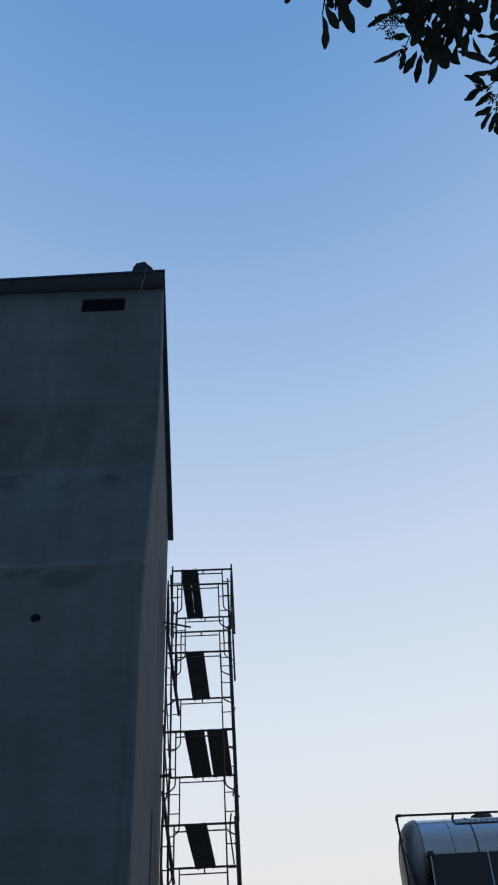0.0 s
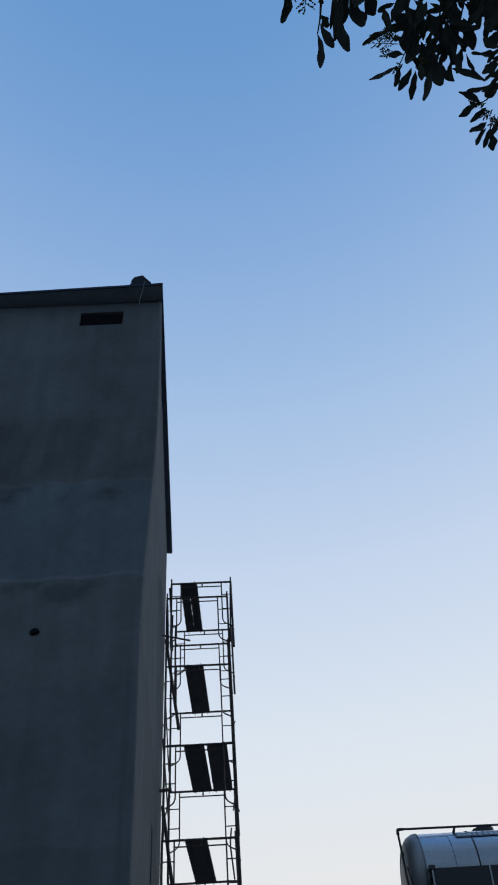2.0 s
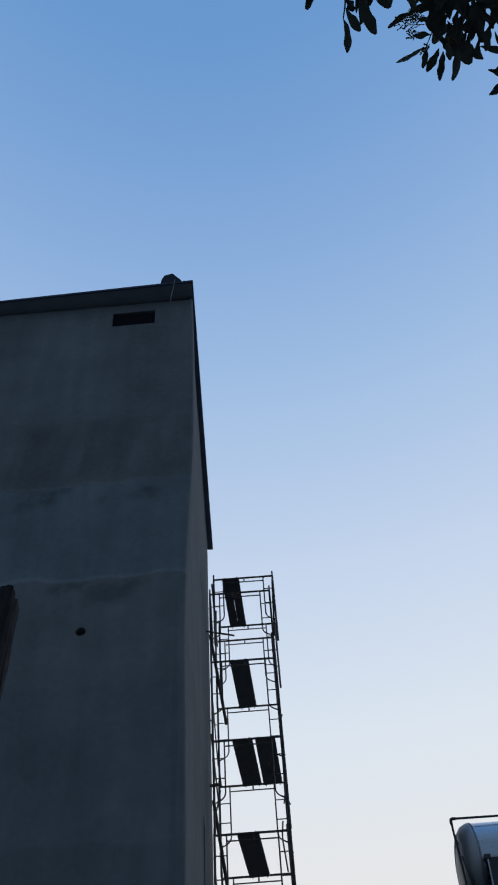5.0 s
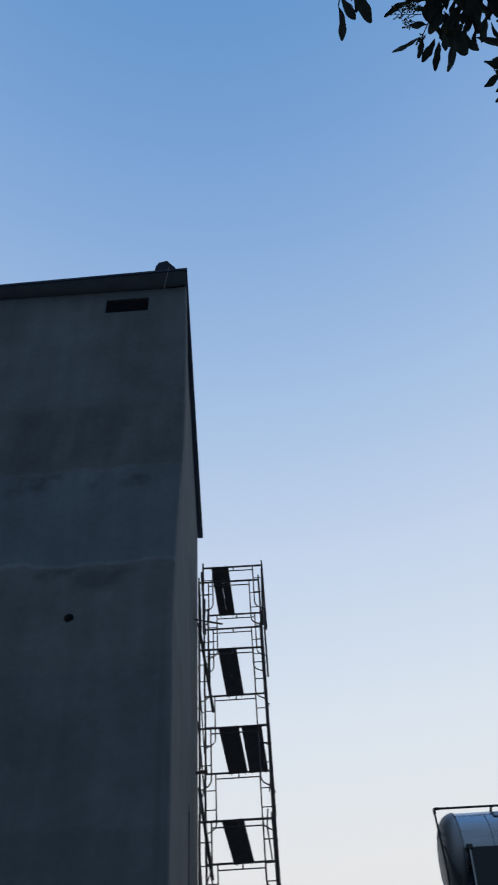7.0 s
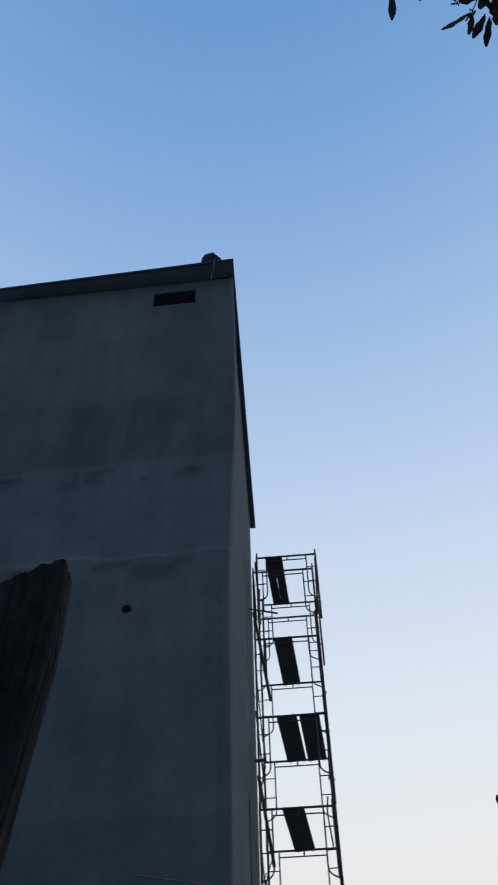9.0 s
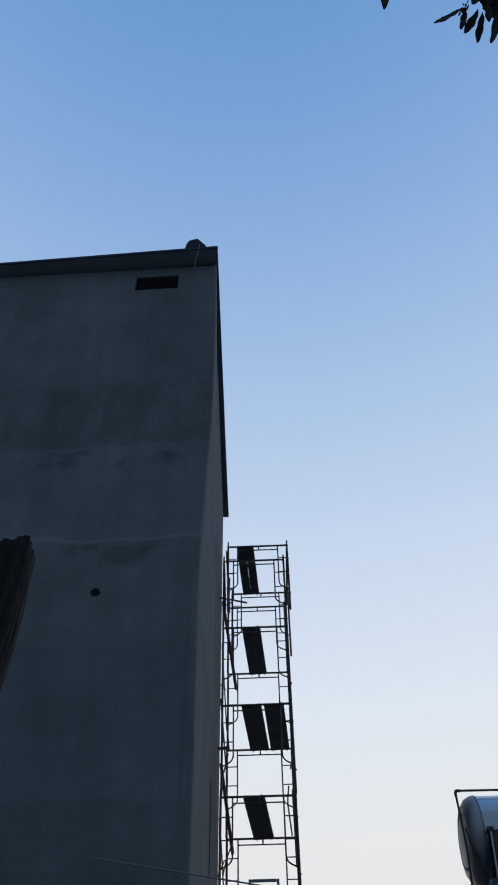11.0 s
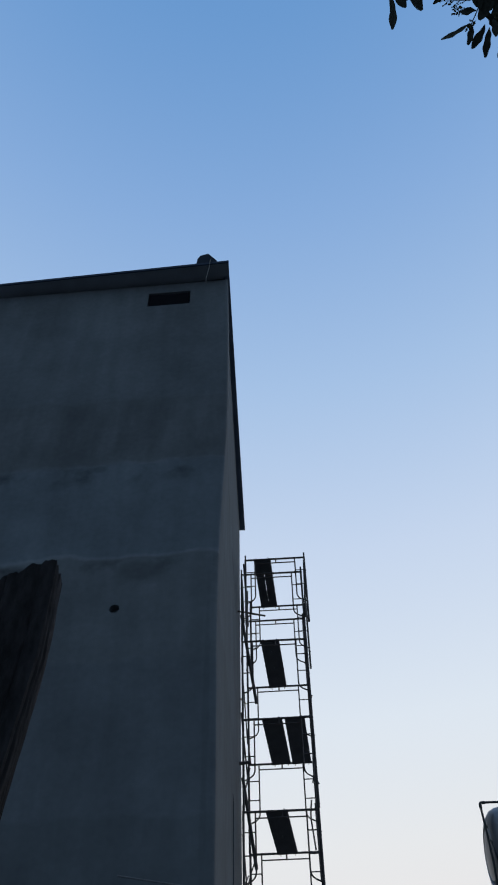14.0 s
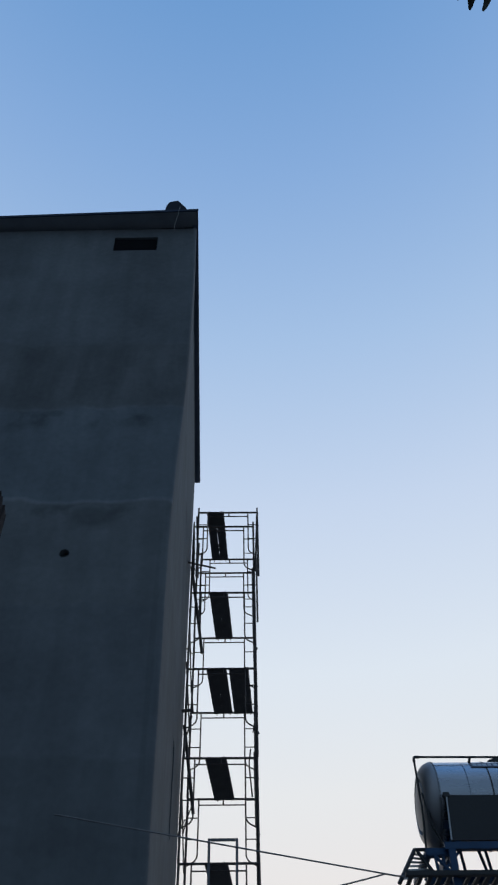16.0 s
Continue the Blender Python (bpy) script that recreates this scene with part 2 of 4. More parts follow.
SEAMS = [5.88, 7.82, 9.55, 11.45, 13.1]
# the last mark puts the shade of the groove by the corner bead into colour
M_FRONT = plaster("cement_render", (0.187, 0.209, 0.224), SEAMS, [(0.80, 0.80, 0.80), (0.90, 0.90, 0.91), (0.99, 0.98, 0.97), (1.0, 1.05, 1.09), (0.90, 0.885, 0.875), (0.975, 0.98, 0.985)], 0.10, (11.57, 13.1), ((-1.0, 9.25, 0.40, 0.20, 0.74), (-3.55, 9.88, 0.42, 0.17, 0.75), (-1.82, 11.36, 0.13, 0.09, 0.75), (-2.6, 9.35, 0.22, 0.13, 0.8), (-0.07, 6.8, 0.05, 2.8, 0.88)))
# the same render in a darker copy: the side's shade is put into the colour
M_SIDE = plaster("cement_render_shaded", (0.134, 0.155, 0.168), [4.5, 8.8, 12.6], [(0.85, 0.85, 0.85), (0.93, 0.93, 0.93), (1.04, 1.04, 1.04), (0.98, 0.98, 0.98)], 0.08)
M_ROOF = surface("weathered_roof_sheet", (0.27, 0.30, 0.34), 0.75, 0.0, 0.2, 2.0, 30, 0.1, spec=0.2)
M_FASCIA = surface("dark_roof_trim", (0.062, 0.085, 0.130), 0.8, 0.0, 0.2, 3.0, 40, 0.1, spec=0.1)
# lighter copy of the roof trim: bounced light for the verge is in its colour
M_VERGE = surface("lightened_verge_sheet", (0.16, 0.20, 0.27), 0.75, 0.0, 0.2, 3.0, 40, 0.1, spec=0.2)
M_CAP = surface("black_folded_metal", (0.040, 0.052, 0.074), 0.85, 0.0, 0.2, 4.0, 40, 0.1, spec=0.1)
M_DARK = surface("unlit_interior", (0.026, 0.03, 0.042), 0.95, spread=0.2)
M_STEEL = surface("rusty_painted_steel", (0.125, 0.105, 0.10), 0.6, 0.35, 0.35, 9.0, 120, 0.2, per_object=0.2)
M_PLANK = surface("galvanised_deck", (0.14, 0.14, 0.145), 0.65, 0.3, 0.3, 5.0, 90, 0.2, per_object=0.2)
M_WOOD = surface("weathered_timber", (0.037, 0.035, 0.037), 0.95, 0.0, 0.85, 5.0, 26, 0.9, stretch=(3, 3, 0.9), spec=0.1)
M_SPLIT = surface("split_timber_edge", (0.15, 0.11, 0.08), 0.9, 0.0, 0.5, 6.0, 70, 0.6, stretch=(9, 9, 0.5), spec=0.2)
M_INOX = surface("brushed_stainless", (0.45, 0.49, 0.55), 0.27, 1.0, 0.08, 2.0, 80, 0.03, stretch=(1, 8, 8))
M_INOX_END = surface("stainless_end", (0.36, 0.37, 0.39), 0.55, 1.0, 0.12, 3.0, 60, 0.05)
M_PIPE = surface("black_pipe", (0.04, 0.042, 0.045), 0.5, 0.1, 0.2, 8.0, 60, 0.08)
M_BLUE = surface("blue_painted_steel", (0.02, 0.075, 0.17), 0.5, 0.1, 0.35, 6.0, 60, 0.15)
M_PANEL = surface("black_collector_glass", (0.02, 0.022, 0.026), 0.35, 0.0, 0.3, 3.0, 40, 0.05)
M_ALU = surface("aluminium_edge", (0.45, 0.46, 0.47), 0.45, 0.9, 0.12, 8.0, 60, 0.05)
M_MARK = surface("dark_blue_lettering", (0.09, 0.10, 0.16), 0.5, 0.0, 0.2, 8.0, 60, 0.0)
M_CABLE = surface("black_cable_sheath", (0.22, 0.22, 0.23), 0.6, 0.0, 0.3, 20.0, 90, 0.05)
M_GREY = surface("dull_grey_paint", (0.26, 0.28, 0.31), 0.6, 0.2, 0.25, 8.0, 70, 0.1)
M_CORD = surface("pale_cord", (0.35, 0.34, 0.31), 0.9, 0.0, 0.2, 30.0, 90, 0.1)
M_LEAF = surface("dark_green_leaf", (0.085, 0.098, 0.085), 0.75, 0.0, 0.3, 14.0, 80, 0.1, spec=0.2, per_object=0.35)
M_BARK = surface("grey_brown_bark", (0.10, 0.085, 0.07), 0.95, 0.0, 0.45, 6.0, 50, 0.8, stretch=(3, 3, 0.7), spec=0.2)
M_FLOWER = surface("dry_flower_panicle", (0.10, 0.10, 0.05), 0.9, 0.0, 0.3, 20.0, 90, 0.1)
M_EARTH = surface("trodden_earth", (0.105, 0.10, 0.095), 0.97, 0.0, 0.35, 0.6, 9.0, 0.6, spec=0.2)


# ---- building blocks ----
def mesh(name, bm, material):
    bmesh.ops.recalc_face_normals(bm, faces=bm.faces)
    me = bpy.data.meshes.new(name)
    bm.to_mesh(me)
    bm.free()
    me.materials.append(material)
    return me


def smooth(ob, limit=40):
    me = ob.data
    me.polygons.foreach_set("use_smooth", [True] * len(me.polygons))
    me.set_sharp_from_angle(angle=radians(limit))
    return ob


def part(name, bm, material, parent=None, label=""):
    ob = new(name, mesh(name, bm, material) if isinstance(bm, bmesh.types.BMesh) else bm)
    ob.parent = parent
    return tagged(ob, label)


def thing(name, label, category, group="", m=None):
    ob = new(name)
    ob.empty_display_size = 0.1
    if m is not None:
        ob.matrix_basis = m
    return tagged(ob, label, category, group)


def box(lo, hi, bm=None, bevel=0.0):
    bm = bm or bmesh.new()
    lo, hi = Vector(lo), Vector(hi)
    made = bmesh.ops.create_cube(bm, size=1, matrix=Matrix.LocRotScale((lo + hi) / 2, None, hi - lo))
    if bevel:
        bmesh.ops.bevel(bm, geom=list({e for v in made["verts"] for e in v.link_edges}), offset=bevel, segments=2, affect="EDGES")
    return bm


def tube(points, radius, sides=8, bm=None, caps=True):
    """A round bar along a line of points; radius: one number, or one for each point."""
    bm = bm or bmesh.new()
    pts = [Vector(p) for p in points]
    radii = radius if isinstance(radius, (list, tuple)) else [radius] * len(pts)
    rings, side = [], None
    for k, p in enumerate(pts):
        way = (pts[min(k + 1, len(pts) - 1)] - pts[max(k - 1, 0)]).normalized()
        if side is None:
            side = way.orthogonal().normalized()
        side = (side - way * side.dot(way)).normalized()
        up = way.cross(side)
        rings.append([bm.verts.new(p + radii[k] * (math.cos(a) * side + math.sin(a) * up)) for a in (2 * math.pi * j / sides for j in range(sides))])
    for a, b in zip(rings, rings[1:]):
        for j in range(sides):
            bm.faces.new((a[j], a[(j + 1) % sides], b[(j + 1) % sides], b[j]))
    if caps:
        bm.faces.new(rings[0][::-1])
        bm.faces.new(rings[-1])
    return bm


def bent(points, radius, steps=4):
    """The same line with its inner corners rounded."""
    pts = [Vector(p) for p in points]
    out = [pts[0]]
    for a, b, c in zip(pts, pts[1:], pts[2:]):
        r = min(radius, (a - b).length * 0.49, (c - b).length * 0.49)
        p, q = b + (a - b).normalized() * r, b + (c - b).normalized() * r
        for k in range(steps + 1):
            s = k / steps
            out.append(p * (1 - s) ** 2 + b * 2 * s * (1 - s) + q * s * s)
    return out + [pts[-1]]


def sag(a, b, drop, count=24):
    a, b = Vector(a), Vector(b)
    return [a.lerp(b, k / count) - Vector((0, 0, 4 * drop * (k / count) * (1 - k / count))) for k in range(count + 1)]


# ---- ground ----
bm = bmesh.new()
N, SPAN = 60, 900.0
grid = [[bm.verts.new((0, 0, 0)) for _ in range(N + 1)] for _ in range(N + 1)]
for i in range(N + 1):
    for j in range(N + 1):
        u, v = 2 * i / N - 1, 2 * j / N - 1
        x, y = SPAN * u * abs(u) ** 2, SPAN * v * abs(v) ** 2
        near = max(0.0, 1 - math.hypot(x, y - 8) / 40)
        grid[i][j].co = (x, y + 8, GROUND + 0.02 * near * (noise.noise((x * 0.7, y * 0.7, 0)) - 0.6))
for i in range(N):
    for j in range(N):
        bm.faces.new((grid[i][j], grid[i + 1][j], grid[i + 1][j + 1], grid[i][j + 1]))
ground = part("ground", bm, M_EARTH)
tagged(ground, "bare trodden grey-brown earth of a building yard", "ground", kind="structure")

# ---- the tall cement-rendered building ----
CORNER, BACK, LEFT, FARLEFT = Vector((0.085, 8.772)), Vector((-0.165, 15.88)), Vector((-4.62, 8.857)), Vector((-11.5, 8.98))
TOP, LOW_TOP, THICK = 16.78, 15.77, 0.22
WALL_TOP, ROUND = TOP + 0.05, 0.06
building = thing("building", "tall unfinished building with raw grey cement render and a metal roof", "building")


def lean(z):
    """How far the hand-laid corner wanders from plumb at a height."""
    return 0.055 * math.cos((z - 15.6) * 0.47) * (1 if z > 3 else 0.3) + 0.012 + 0.05 * math.exp(-((z - 12.0) / 2.0) ** 2) - 0.045 * math.exp(-((z - 4.6) / 1.6) ** 2)


def wall_strip(a, b, z0, z1, inward, wander_a=0.0, openings=(), steps=34):
    """A wall from a to b with thickness; openings are (from, to, low, high) along it, cut right through, with their reveals."""
    bm = bmesh.new()
    length = (b - a).length
    along = (b - a) / length
    us = sorted({0.0, length, *(u for o in openings for u in o[:2])})
    zs = sorted({round(z0 + (z1 - z0) * k / steps, 3) for k in range(steps + 1)} | {z for o in openings for z in o[2:]})

    def at(u, z, deep):
        k = u / length
        s = lean(z) * wander_a * (1 - k) ** 6
        p = a + along * u + Vector((s, 0)) + inward * deep
        return Vector((p.x, p.y, z))

    verts = {}

    def vert(i, j, d):
        if (i, j, d) not in verts:
            verts[i, j, d] = bm.verts.new(at(us[i], zs[j], THICK * d))
        return verts[i, j, d]

    def solid(i, j):
        if not (0 <= i < len(us) - 1 and 0 <= j < len(zs) - 1):
            return False
        u, z = (us[i] + us[i + 1]) / 2, (zs[j] + zs[j + 1]) / 2
        return not any(o[0] < u < o[1] and o[2] < z < o[3] for o in openings)

    for i in range(len(us) - 1):
        for j in range(len(zs) - 1):
            if not solid(i, j):
                continue
            for d in (0, 1):
                bm.faces.new((vert(i, j, d), vert(i + 1, j, d), vert(i + 1, j + 1, d), vert(i, j + 1, d)))
            for di, dj, e in ((-1, 0, ((i, j), (i, j + 1))), (1, 0, ((i + 1, j), (i + 1, j + 1))), (0, -1, ((i, j), (i + 1, j))), (0, 1, ((i, j + 1), (i + 1, j + 1)))):
                if not solid(i + di, j + dj):
                    bm.faces.new((vert(*e[0], 0), vert(*e[1], 0), vert(*e[1], 1), vert(*e[0], 1)))
    return bm


def cut_round(ob, centres, radius, way):
    """Drills round holes through a wall."""
    for c in centres:
        bm = tube([Vector(c) - way * 0.4, Vector(c) + way * 0.4], radius, 20)
        tool = new("drill", mesh("drill", bm, M_DARK))
        mod = ob.modifiers.new("drill", "BOOLEAN")
        mod.operation, mod.object, mod.solver = "DIFFERENCE", tool, "EXACT"
        bpy.context.view_layer.update()
        done = bpy.data.meshes.new_from_object(ob.evaluated_get(bpy.context.evaluated_depsgraph_get()))
        ob.modifiers.clear()
        ob.data = done
        bpy.data.objects.remove(tool)


IN_Y = Vector((0.018, 1.0)).normalized()
side_way = (BACK - CORNER).normalized()
IN_X = Vector((-side_way.y, side_way.x))
fdir = (LEFT - CORNER).normalized()


def along_front(x):
    return (CORNER.x - x) / -fdir.x - ROUND


front = part("front_wall", wall_strip(CORNER + fdir * ROUND, LEFT, GROUND - 0.3, TOP - 0.01, IN_Y, wander_a=1.0, openings=[(along_front(-0.625), along_front(-1.44), 15.995, 16.465)]), M_FRONT, building, "raw grey cement render laid in lifts with pale seams")
front_y = lambda x: CORNER.y + (CORNER.x - x) * (LEFT.y - CORNER.y) / (CORNER.x - LEFT.x)
cut_round(front, [(-1.302, front_y(-1.302), 8.642), (-3.256, front_y(-3.256), 8.738)], 0.068, Vector((0, 1, 0)))
for x, z in ((-1.302, 8.642), (-3.256, 8.738)):
    y = front_y(x)
    part("plug", tube([(x, y + 0.11, z), (x, y + 0.14, z)], 0.0675, 20), M_FRONT, building, "mortar stopping a round hole in the wall")
# the corner is worked by hand to a soft round
bm = bmesh.new()
rows, hub = [], CORNER + fdir * ROUND + side_way * ROUND
for j in range(69):
    z = GROUND - 0.3 + (WALL_TOP - GROUND + 0.3) * j / 68
    row = []
    for k in range(9):
        a = math.pi / 2 * k / 8
        r = ROUND * (1 + 0.06 * noise.noise((a, z * 1.1, 2.0)) * math.sin(2 * a))
        p = hub - side_way * r * math.cos(a) - fdir * r * math.sin(a)
        row.append(bm.verts.new((p.x + lean(z), p.y, z)))
    rows.append(row + [bm.verts.new((hub.x + lean(z), hub.y, z))])
for a, b in zip(rows, rows[1:]):
    for k in range(10):
        bm.faces.new((a[k], a[(k + 1) % 10], b[(k + 1) % 10], b[k]))
smooth(part("corner", bm, M_FRONT, building, "soft rounded corner of cement render"), 60)
# side wall takes the shaded copy of the render, and so do the hidden walls
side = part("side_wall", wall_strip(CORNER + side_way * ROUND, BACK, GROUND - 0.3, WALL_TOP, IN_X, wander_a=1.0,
    openings=[(1.4, 2.55, 16.42, 16.80), (3.5, 3.85, 6.5, 7.9), (3.3, 4.1, 2.6, 3.9)]), M_SIDE, building, "side face of raw cement render, coloured darker for shade")
lowwall = part("wing_wall", wall_strip(LEFT + fdir * 0.002, FARLEFT, GROUND - 0.3, LOW_TOP, IN_Y), M_FRONT, building, "lower wing of the same cement render")
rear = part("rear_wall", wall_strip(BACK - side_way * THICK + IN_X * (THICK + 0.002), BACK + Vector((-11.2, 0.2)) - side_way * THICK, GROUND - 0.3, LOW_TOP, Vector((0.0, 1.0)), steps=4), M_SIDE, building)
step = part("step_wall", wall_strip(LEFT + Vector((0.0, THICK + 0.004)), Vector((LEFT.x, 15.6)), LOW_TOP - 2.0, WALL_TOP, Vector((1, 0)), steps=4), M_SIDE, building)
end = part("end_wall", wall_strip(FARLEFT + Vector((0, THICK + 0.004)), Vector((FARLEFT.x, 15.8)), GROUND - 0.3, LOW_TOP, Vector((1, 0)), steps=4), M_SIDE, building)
for z in (3.3, 6.4, 9.9, 13.2):
    bm = box((FARLEFT.x + 0.3, 9.25, z), (-0.42, 15.55, z + 0.14))
    part("floor_slab", bm, M_DARK, building)


def roof(name, corners, z, thick, parent, ribs_to):
    """A ribbed sheet roof over a four-cornered plan, with ribs that run with its front edge."""
    bm = bmesh.new()
    a, b, c, d = (Vector(p) for p in corners)  # front right, front left, back left, back right
    count = int((d - a).length / 0.05)
    under, over = [], []
    for k in range(count + 1):
        s = k / count
        lift = (0.045, 0.045, 0.0, 0.0)[k % 4] if k > 5 else 0.0
        p, q = a.lerp(d, s), b.lerp(c, s)
        for row, h in ((under, 0.0), (over, thick)):
            row.append((bm.verts.new((p.x, p.y, z + lift + h)), bm.verts.new((q.x, q.y, z + lift + h + ribs_to))))
    for row in (under, over):
        for (p, q), (r, s) in zip(row, row[1:]):
            bm.faces.new((p, q, s, r))
    for (p, q), (r, s) in ((under[0], over[0]), (under[-1], over[-1])):
        bm.faces.new((p, q, s, r))
    for k in range(count):
        for e in (0, 1):
            bm.faces.new((under[k][e], under[k + 1][e], over[k + 1][e], over[k][e]))
    return part(name, bm, M_ROOF, parent, "ribbed metal sheet roof seen from below")


RC, RF, RL = Vector((0.165, 8.43)), Vector((-0.06, 16.13)), Vector((-5.0, 8.63))
main_roof = roof("roof", (RC, RL, RL + Vector((-0.15, 7.6)), RF), WALL_TOP + 0.004, 0.012, building, 0.0)
low_roof = roof("wing_roof", (Vector((-4.59, 8.69)), Vector((-12.0, 8.8)), Vector((-12.0, 16.0)), Vector((-4.66, 15.9))), LOW_TOP + 0.004, 0.012, building, 0.0)


def strip(name, a, b, z0, z1, wide, parent, material=M_FASCIA, label=""):
    a, b = Vector(a), Vector(b)
    n = Vector((-(b - a).y, (b - a).x)).normalized() * wide
    bm = bmesh.new()
    low = [bm.verts.new((p.x, p.y, z0)) for p in (a, b, b + n, a + n)]
    high = [bm.verts.new((p.x, p.y, z1)) for p in (a, b, b + n, a + n)]
    bm.faces.new(low)
    bm.faces.new(high)
    for k in range(4):
        bm.faces.new((low[k], low[(k + 1) % 4], high[(k + 1) % 4], high[k]))
    bmesh.ops.bevel(bm, geom=bm.edges[:], offset=0.004, segments=1, affect="EDGES")
    return part(name, bm, material, parent, label)


strip("fascia", RL + Vector((0, -0.02)), RC + Vector((0.022, -0.02)), TOP + 0.045, TOP + 0.115, 0.026, building, label="dark folded metal roof edge")
# the side edge takes the lightened trim colour
strip("fascia", RC + Vector((-0.003, 0.008)), RF + Vector((-0.003, 0)), TOP + 0.03, TOP + 0.115, -0.022, building, M_VERGE, label="dark folded metal roof edge")
strip("fascia", (-4.58, 8.67), (-12.0, 8.78), LOW_TOP - 0.06, LOW_TOP + 0.055, 0.02, building, label="dark folded metal roof edge")
# added sheet that fills the overhang, so its underside does not go black
strip("verge_soffit", RC + Vector((-0.005, 0.3)), RF + Vector((-0.005, 0)), TOP + 0.034, TOP + 0.046, 0.10, building, M_VERGE, label="added lightened sheet that closes the verge from below")
# a folded ridge cap that stands up from the roof edge
bm = bmesh.new()
prof = [(-0.475, 0.06), (-0.45, 0.30), (-0.40, 0.43), (-0.235, 0.50), (-0.06, 0.20), (-0.05, 0.06)]
rows = [[bm.verts.new((x, y, TOP + 0.06 + z)) for x, z in prof] for y in (8.47, 9.3)]
for k in range(len(prof) - 1):
    bm.faces.new((rows[0][k], rows[0][k + 1], rows[1][k + 1], rows[1][k]))
bm.faces.new((rows[0][0], rows[0][-1], rows[1][-1], rows[1][0]))
bm.faces.new(rows[0][::-1])
bm.faces.new(rows[1])
bmesh.ops.bevel(bm, geom=bm.edges[:], offset=0.004, segments=1, affect="EDGES")
part("ridge_cap", bm, M_CAP, building, "dark folded metal cap on the roof edge")
# louvred vent high in the front wall; its inner shade is a near-black colour
vent = thing("wall_vent", "dark louvred rectangular vent set in the cement wall", "vent")
for k in range(5):
    z = 16.010 + k * 0.094
    y = front_y(-1.0)
    bm = box((-1.44 + 0.01, -0.05, -0.006), (-0.625 - 0.01, 0.05, 0.006))
    bmesh.ops.transform(bm, verts=bm.verts, matrix=Matrix.Translation((0, y + 0.075, z + 0.03)) @ Matrix.Rotation(radians(-35), 4, "X"))
    part("slat", bm, M_DARK, vent)
# added dark sheet that stands for the shade behind the slats
part("backing", box((-1.435, front_y(-1.0) + 0.19, 16.0), (-0.63, front_y(-1.0) + 0.205, 16.46)), M_DARK, vent)
cord = part("cord", tube([(-0.17, 8.405, 16.97), (-0.185, 8.39, 16.83), (-0.19, 8.385, 16.64), (-0.215, 8.39, 16.45), (-0.24, 8.40, 16.25), (-0.245, 8.41, 16.08)], 0.005, 6), M_CORD)
tagged(cord, "thin pale cord hanging down from the roof edge", "cord")

# ---- scaffold tower ----
TIER, WIDE, BAY = 1.7064, 1.25, 1.6
SX, SY = 0.005, 13.958
LEVELS = [6.68 + TIER * k for k in range(-3, 5)]  # heights of the top bars
FOOT = LEVELS[0] - TIER


def scaffold_frame():
    """One walk-through frame, its origin at the foot of its left post."""
    top = TIER
    f = part("scaffold_frame", tube([(0, 0, top - 0.02), (WIDE, 0, top - 0.02)], 0.0205, 8), M_STEEL, tower)
    for x in (0, WIDE):
        part("post", tube([(x, 0, 0.0), (x, 0, TIER + 0.0)], 0.021, 10), M_STEEL, f)
        part("coupling_pin", tube([(x, 0, TIER - 0.02), (x, 0, TIER + 0.11)], 0.0165, 8), M_STEEL, f)
    part("second_bar", tube([(0.2, 0, top - 0.128), (WIDE - 0.2, 0, top - 0.128)], 0.0125, 8), M_STEEL, f)
    part("stub", tube([(WIDE / 2 + 0.02, 0, top - 0.02), (WIDE / 2 + 0.02, 0, top - 0.128)], 0.014, 8), M_STEEL, f)
    for s, x0 in ((1, 0.0), (-1, WIDE)):
        line = bent([(x0 + s * 0.2, 0, top - 0.02), (x0 + s * 0.2, 0, 0.62), (x0, 0, 0.52)], 0.22, 6)
        part("inner_leg", tube(line, 0.0135, 8), M_STEEL, f)
        for z in (top * 0.79, top * 0.57):
            part("rung", tube([(x0, 0, z), (x0 + s * 0.2, 0, z)], 0.0105, 6), M_STEEL, f)
        for z in (0.42, 1.32):
            part("brace_lock", tube([(x0 - s * 0.03, 0, z), (x0 - s * 0.005, 0, z)], 0.009, 6), M_STEEL, f)
    return f


tower = thing("scaffold_tower", "tall tower of dark rusty steel walk-through scaffold frames beside the wall", "scaffold")
first = scaffold_frame()
for o in first.children:
    smooth(o)
first.matrix_basis = pose(SX, SY, FOOT)
rng = random.Random(4)
for k in range(len(LEVELS)):
    for row in (0, 1):
        if k == row == 0:
            continue
        copy_thing(first, pose(SX + rng.uniform(-0.008, 0.008), SY + BAY * row, FOOT + TIER * k, 0, 0, rng.uniform(-0.4, 0.4)))
# a last pair of frames is tied on beside the topmost posts, a little higher
for row in (0, 1):
    (copy_thing(first, pose(SX + 0.092, SY - 0.05 + BAY * row, 13.835 - TIER + 0.02)))


